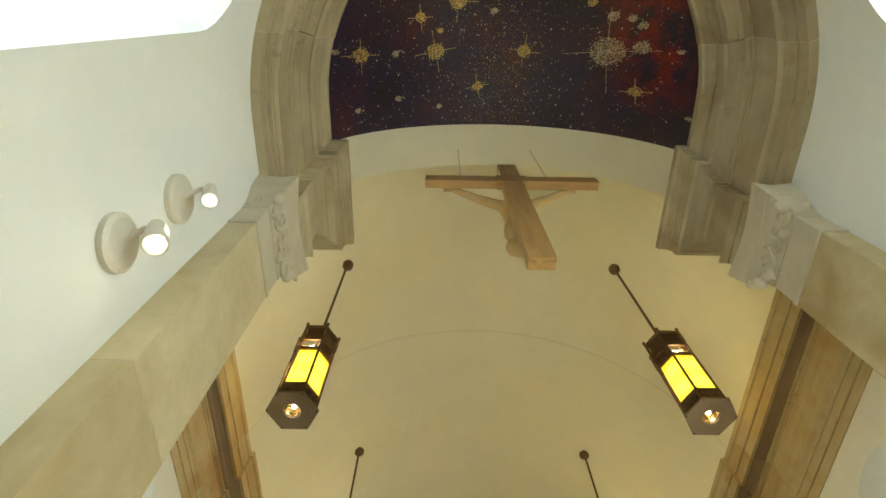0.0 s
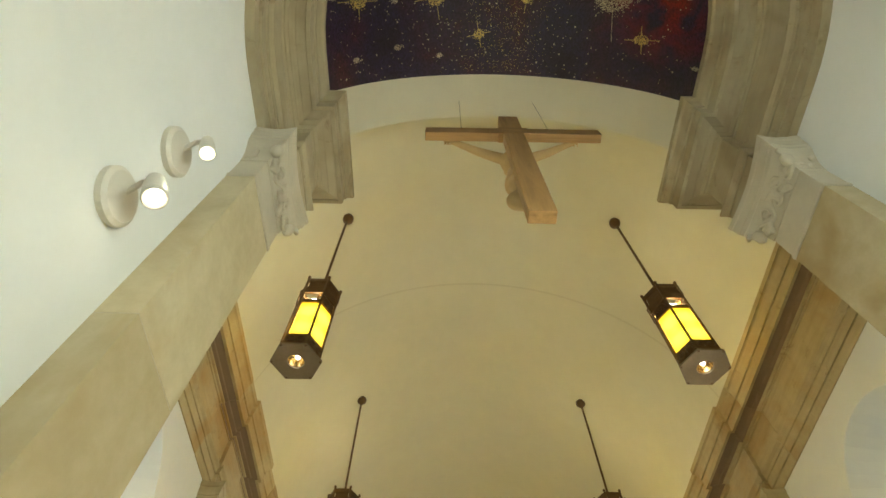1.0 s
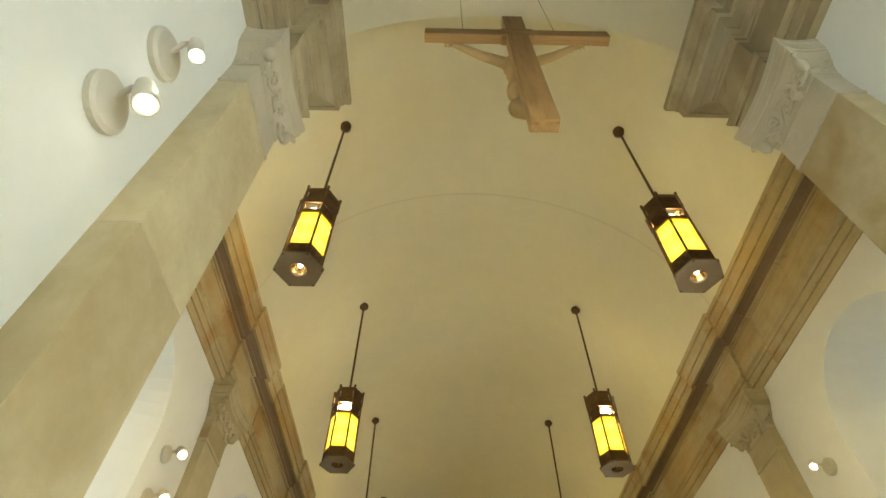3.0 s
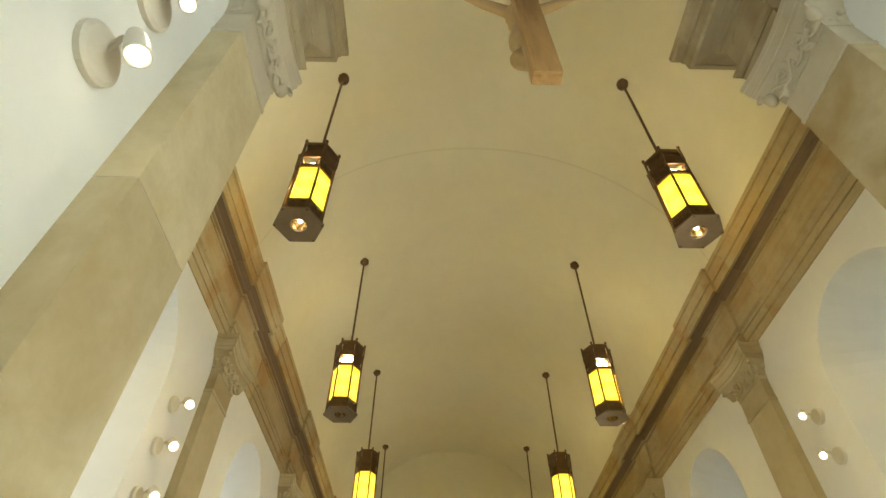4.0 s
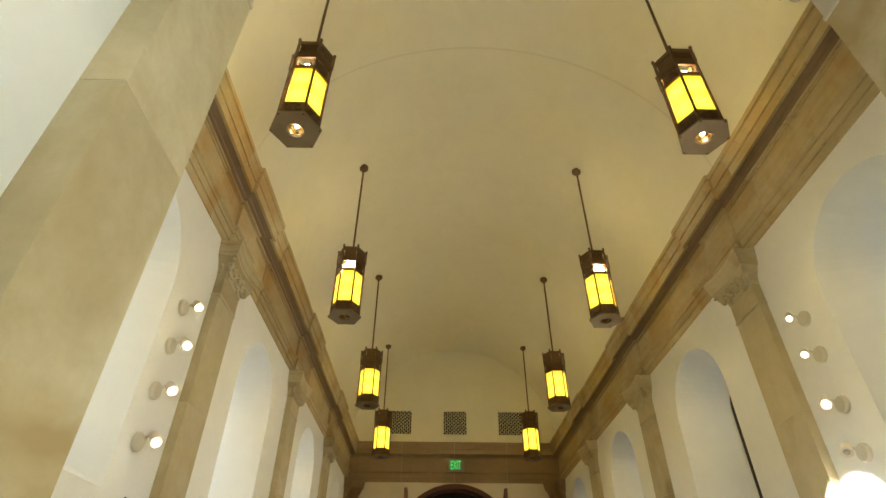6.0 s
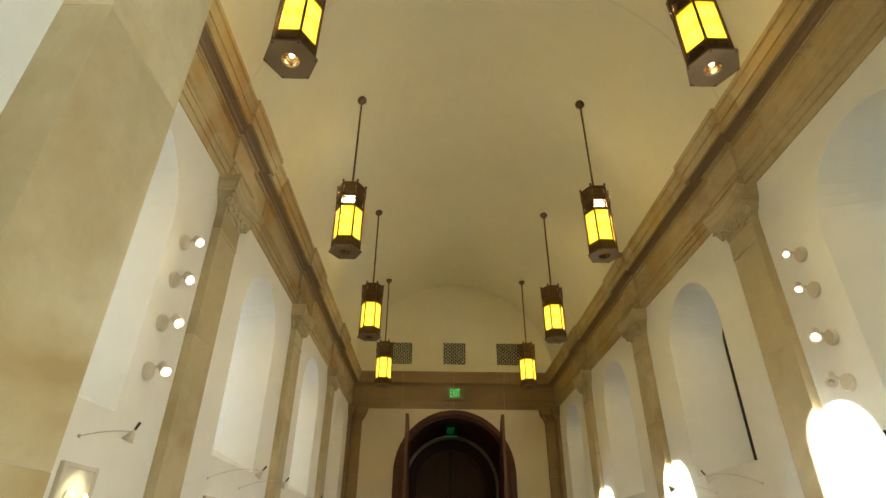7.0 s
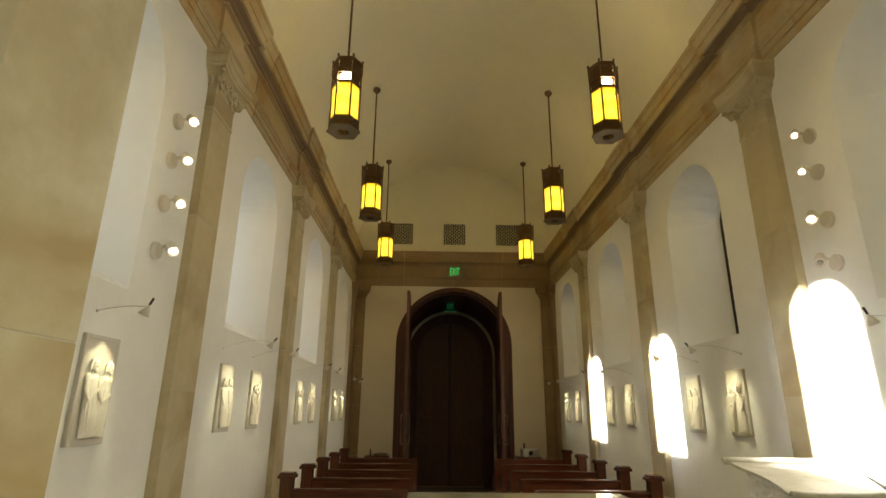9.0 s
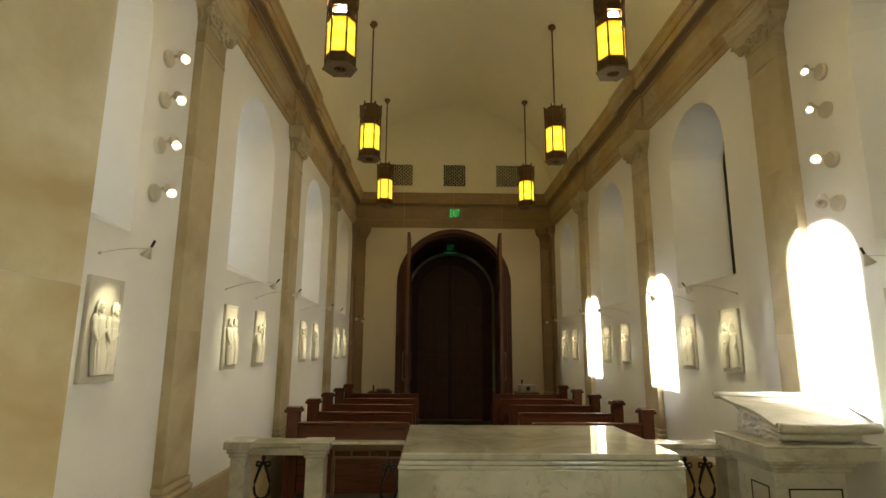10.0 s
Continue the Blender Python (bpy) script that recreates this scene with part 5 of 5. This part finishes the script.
# ---- pews ----
def pew(m):
    """Local frame: x from the wall end to the aisle end, y towards the doors, facing the altar (-y)."""
    root = thing("pew", "dark red-brown polished wooden pew with a square corner post", "pew", "nave pews", at=m)
    L = 1.10
    part("backrest", box((0.05, 0.0, 0.22), (L - 0.03, 0.03, 0.815), 0.004), PEW, root)
    part("top_rail", box((0.05, -0.018, 0.816), (L - 0.03, 0.045, 0.845), 0.008), PEW, root)
    part("seat", box((0.05, 0.031, 0.42), (L - 0.03, 0.42, 0.45), 0.006), PEW, root)
    part("book_ledge", box((0.06, -0.12, 0.60), (L - 0.04, -0.001, 0.62), 0.004), PEW, root)
    for x0 in (0.0, L - 0.045):
        bm = prism([(x0, -0.03, 0.0), (x0, 0.44, 0.0), (x0, 0.44, 0.62), (x0, 0.34, 0.66), (x0, 0.10, 0.70), (x0, 0.06, 0.84), (x0, -0.03, 0.84)], (0.045, 0, 0))
        part("end_panel", bm, PEW_V, root)
    part("corner_post", box((-0.035, -0.045, 0.0), (0.075, 0.065, 0.93), 0.004), PEW_V, root)
    bm = box((-0.055, -0.065, 0.931), (0.095, 0.085, 0.962), 0.006)
    box((-0.045, -0.055, 0.9625), (0.085, 0.075, 0.98), 0.008, bm)
    part("post_cap", bm, PEW, root, "moulded square cap")
    return root


first_pew = pew(Matrix.Translation((XC - W + 0.19, 5.22, 0)))
for i in range(5):
    if i:
        copy_thing(first_pew, Matrix.Translation((XC - W + 0.19, 5.22 + 0.82 * i, 0)))
right_pew = pew(Matrix.Translation((0, 0, 0)))
for ob in right_pew.children:        # mirrored meshes for the other side
    me = ob.data.copy()
    me.transform(Matrix.Diagonal((-1, 1, 1, 1)))
    me.flip_normals()
    ob.data = me
right_pew.matrix_basis = Matrix.Translation((XC + W - 0.19, 5.22, 0))
for i in range(1, 5):
    copy_thing(right_pew, Matrix.Translation((XC + W - 0.19, 5.22 + 0.82 * i, 0)))

# ---- portal, open door leaves, vestibule and outer doors ----
PX = XC + 0.015


def arch_frame(name, half, spring, width, y0, y1, material, label, parent=None, n=28):
    """An arched casing of that width round an opening, between two depths."""
    bm = bmesh.new()
    inn = [(-half, 0.0)] + arch_outline(half, 0.0, spring, n)[1:-1] + [(half, 0.0)]
    out = [(-half - width, 0.0)] + arch_outline(half + width, 0.0, spring, n)[1:-1] + [(half + width, 0.0)]
    loops = [[bm.verts.new((PX + u, y, z)) for u, z in o] for o, y in ((inn, y0), (out, y0), (out, y1), (inn, y1))]
    for k in range(4):
        a, b = loops[k], loops[(k + 1) % 4]
        for i in range(len(a) - 1):
            bm.faces.new((a[i], a[i + 1], b[i + 1], b[i]))
    for e in (0, -1):
        bm.faces.new([lp[e] for lp in loops])
    bmesh.ops.recalc_face_normals(bm, faces=bm.faces)
    return part(name, bm, material, parent, label)


portal = thing("portal", "tall dark wooden arched portal casing", "door frame", kind="structure")
arch_frame("casing", 0.985, 2.695, 0.078, YE - 0.03, YE + 0.44, DOORWOOD, "", portal)
arch_frame("inner_bead", 0.955, 2.695, 0.029, YE + 0.10, YE + 0.30, DOORWOOD, "", portal)
arch_frame("lining", 0.988, 2.695, 0.060, YE + 0.441, 11.95, DOORWOOD, "dark wooden barrel lining of the vestibule", portal)
for sgn in (-1, 1):
    part("jamb_post", box((min(sgn * 0.79, sgn * 0.984) + PX, YE, 0.0), (max(sgn * 0.79, sgn * 0.984) + PX, YE + 0.06, 3.05), 0.004), DOORWOOD, portal)


def leaf(name, sgn):
    """A tall leaf with a quarter-round head, hinged at the portal and swung into the nave."""
    root = thing(name, "tall dark wooden door leaf swung open into the nave", "door", "portal leaves", kind="structure")
    Wd, spring, top, thick = 0.90, 2.55, 3.50, 0.048
    outline = [(0, 0, 0.01), (Wd, 0, 0.01), (Wd, 0, top)]
    outline += [(Wd - Wd * math.sin(math.pi / 2 * k / 14), 0, spring + (top - spring) * math.cos(math.pi / 2 * k / 14)) for k in range(1, 15)]
    m = Matrix.Translation((PX + sgn * 0.814 - thick / 2, YE - 0.001, 0)) @ Matrix.Rotation(-math.pi / 2 - (0.055 if sgn > 0 else 0.0), 4, "Z")
    bm = prism(outline, (0, thick, 0))
    bmesh.ops.transform(bm, matrix=m, verts=bm.verts)
    part("leaf_board", bm, DOORWOOD, root)
    bm = box((Wd + 0.0005, 0.004, 0.012), (Wd + 0.008, thick - 0.004, top - 0.01), 0.002)
    bmesh.ops.transform(bm, matrix=m, verts=bm.verts)
    part("edge_strip", bm, DOOR_IN, root, "redder wooden edge strip")
    for z0, z1 in ((0.15, 0.95), (1.08, 1.75), (1.88, 2.50)):
        for x0, x1 in ((0.09, 0.43), (0.50, 0.84)):
            for off in (-0.012, thick + 0.0005):
                bm = box((x0, off, z0), (x1, off + 0.012, z1), 0.008)
                bmesh.ops.transform(bm, matrix=m, verts=bm.verts)
                part("panel", bm, DOORWOOD, root)
    for off in (-0.045, thick + 0.045):
        bm = bmesh.new()
        e = -0.002 if off < 0 else thick + 0.002
        tube([(Wd - 0.09, e, 1.0), (Wd - 0.09, off, 1.03), (Wd - 0.09, off, 1.45), (Wd - 0.09, e, 1.48)], 0.011, 8, bm)
        bmesh.ops.transform(bm, matrix=m, verts=bm.verts)
        part("pull_handle", bm, PLATE, root, "long metal pull handle")
    return root


leaf("door_1", -1)
leaf("door_2", 1)

VY = 12.1
for sgn in (-1, 1):
    tagged(part("wall_vestibule", box((PX + sgn * 1.10, YE + 0.45, 0.0), (PX + sgn * 1.25, VY + 0.3, 3.9)), DOORWOOD), "dark wood-lined vestibule wall", "wall", kind="structure")
tagged(part("ceiling_vestibule", box((PX - 1.25, YE + 0.45, 3.9), (PX + 1.25, VY + 0.3, 4.05)), DOORWOOD), "dark vestibule ceiling", "ceiling", kind="structure")
D_IN = arch_outline(0.79, 0.0, 2.69, 24)
wall_with_arch("wall_vestibule_end", lambda u, d, z: (PX + u, VY + d, z), -1.1, 1.1, 0.0, 3.9, D_IN, D_IN, 0.25, END_P, "plain plaster inner wall with an arched doorway")
arch_frame("casing", 0.715, 2.69, 0.222, VY - 0.05, VY - 0.001, DOORWOOD, "", portal)
dd = thing("door_3", "closed double door of dark panelled wood under a round head", "door", kind="structure")
part("door_back", prism([(PX + u, VY + 0.16, z) for u, z in D_IN], (0, 0.05, 0)), DOOR_IN, dd)
for s in (-1, 1):
    for x0, x1 in ((0.05, 0.34), (0.40, 0.68)):
        for z0, z1 in ((0.12, 0.90), (1.02, 1.40), (1.52, 2.45)):
            bm = box((min(s * x0, s * x1) + PX, VY + 0.135, z0), (max(s * x0, s * x1) + PX, VY + 0.161, z1), 0.012)
            part("panel", bm, DOOR_IN, dd)
    part("stile", box((PX + s * 0.004, VY + 0.125, 0.02), (PX + s * 0.035, VY + 0.161, 3.42), 0.004), DOORWOOD, dd)
for s in (-1, 1):
    bm = bmesh.new()
    arc = [(PX + s * 0.05, VY + 0.148, 2.60)] + [(PX + s * (0.05 + 0.62 * math.sin(math.pi / 2 * k / 12)), VY + 0.148, 2.60 + 0.72 * math.cos(math.pi / 2 * k / 12)) for k in range(13)]
    tube(arc + [arc[0]], 0.016, 6, bm)
    part("head_moulding", bm, DOOR_IN, dd)
    part("rail", box((min(PX + s * 0.036, PX + s * 0.76), VY + 0.128, 2.500), (max(PX + s * 0.036, PX + s * 0.76), VY + 0.161, 2.550), 0.004), DOOR_IN, dd)
tagged(part("floor_vestibule", box((PX - 1.25, 11.801, -0.12), (PX + 1.25, VY + 0.6, -0.001)), FLOOR_M), "dark stone vestibule floor", "floor", kind="structure")


# ---- exit signs ----
def letters(text, size, m, material, parent, depth=0.004):
    cu = bpy.data.curves.new("letters", "FONT")
    cu.body, cu.size, cu.extrude, cu.align_x, cu.align_y = text, size, depth, "CENTER", "CENTER"
    tmp = new("letters", cu)
    dg = bpy.context.evaluated_depsgraph_get()
    me = bpy.data.meshes.new_from_object(tmp.evaluated_get(dg))
    bpy.data.objects.remove(tmp)
    me.transform(m)
    me.materials.clear()
    me.materials.append(material)
    ob = new("letters", me)
    ob.parent = parent
    ob["label"] = "glowing green letters"
    return ob


def exit_sign(x, y, z, w, h, size, material, housing):
    root = thing("exit_sign", "lit exit sign with green capital letters", "sign", "exit signs")
    part("sign_box", box((x - w / 2, y, z - h / 2), (x + w / 2, y + 0.045, z + h / 2), 0.004), housing, root)
    letters("EXIT", size, Matrix.Translation((x, y - 0.005, z)) @ Matrix.Rotation(math.pi / 2, 4, "X") @ Matrix.Diagonal((0.40, 0.95, 1.0, 1)), material, root)
    return root


SIGN_BOX = surface("sign_housing", (0.20, 0.16, 0.10), (0.27, 0.22, 0.14), 5.0, 30.0, 0.5)
exit_sign(XC + 0.023, YE - 0.105, 4.04, 0.30, 0.22, 0.225, SIGN_GREEN, SIGN_BOX)
exit_sign(XC - 0.02, 10.92, 3.585, 0.26, 0.18, 0.17, SIGN_DIM, DARK)
part("sign_bracket", box((XC - 0.15, 10.915, 3.487), (XC + 0.11, 10.965, 3.497), 0.002), SIGN_DIM, bpy.data.objects["exit_sign.001"], "green-lit lower edge")


# ---- air grilles in the end lunette ----
def grille(x, z):
    root = thing("air_grille", "square air grille of dark lattice in the end wall", "grille", "air grilles")
    h = 0.212
    y = YE
    # near-black plate, its colour standing in for the unlit hollow behind
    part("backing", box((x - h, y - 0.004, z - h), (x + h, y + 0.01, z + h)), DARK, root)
    bm = bmesh.new()
    for a, b in (((-h - 0.012, -h - 0.012), (-h, h + 0.012)), ((h, -h - 0.012), (h + 0.012, h + 0.012)), ((-h, -h - 0.012), (h, -h)), ((-h, h), (h, h + 0.012))):
        box((x + a[0], y - 0.012, z + a[1]), (x + b[0], y, z + b[1]), 0.002, bm)
    part("frame", bm, VAULT_P, root)
    bm = bmesh.new()
    n = 12
    for i in range(n + 1):
        u = -h + 2 * h * i / n
        pts = []
        for k in range(69):
            t = k / 68
            pts.append((x + u + 0.0098 * math.sin(t * math.pi * 13) * (1 if i % 2 else -1), y - 0.007, z - h + 2 * h * t))
        tube(pts, 0.0055, 4, bm)
    part("lattice", bm, VAULT_P, root, "pierced lattice")
    return root


for x in (XC + 0.02 - 1.022, XC + 0.02, XC + 0.02 + 1.022):
    grille(x, 4.825)

# ---- small things on stands at the end wall ----
for sgn, nm in ((-1, "side_table"), (1, "side_table")):
    t = thing(nm, "small dark wooden table against the end wall", "table", "end tables")
    cx = XC + sgn * 1.28
    part("tabletop", box((cx - 0.20, YE - 0.42, 0.76), (cx + 0.20, YE - 0.08, 0.79), 0.005), PEW, t)
    for a in (-0.17, 0.17):
        for b in (YE - 0.39, YE - 0.11):
            part("leg", box((cx + a - 0.02, b - 0.02, 0.0), (cx + a + 0.02, b + 0.02, 0.7595), 0.003), PEW_V, t)
cx = XC + 1.28
fnt = thing("metal_box", "small shiny metal box with a knob on the end table", "box")
part("body", box((cx - 0.12, YE - 0.36, 0.791), (cx + 0.16, YE - 0.14, 0.920), 0.01), STEEL, fnt)
part("dial", lathe([(0.035, 0.0), (0.035, 0.012), (0.02, 0.02)], 14, axis=Matrix.Translation((cx + 0.02, YE - 0.36, 0.855)) @ Matrix.Rotation(math.pi / 2, 4, "X")), IRON, fnt)
part("knob", lathe([(0.012, 0.920), (0.012, 0.970), (0.02, 0.980), (0.012, 1.005)], 10, axis=Matrix.Translation((cx - 0.07, YE - 0.25, 0))), IRON, fnt)
cx = XC - 1.28
tr = thing("offering_tray", "low metal tray with a small upright figure-like knob", "tray")
part("dish", lathe([(0.02, 0.791), (0.11, 0.795), (0.13, 0.825), (0.125, 0.825), (0.10, 0.805)], 18, axis=Matrix.Translation((cx + 0.05, YE - 0.25, 0))), PLATE, tr)
part("knob", lathe([(0.012, 0.791), (0.016, 0.840), (0.008, 0.860), (0.016, 0.880), (0.006, 0.900)], 10, axis=Matrix.Translation((cx - 0.12, YE - 0.25, 0))), IRON, tr)
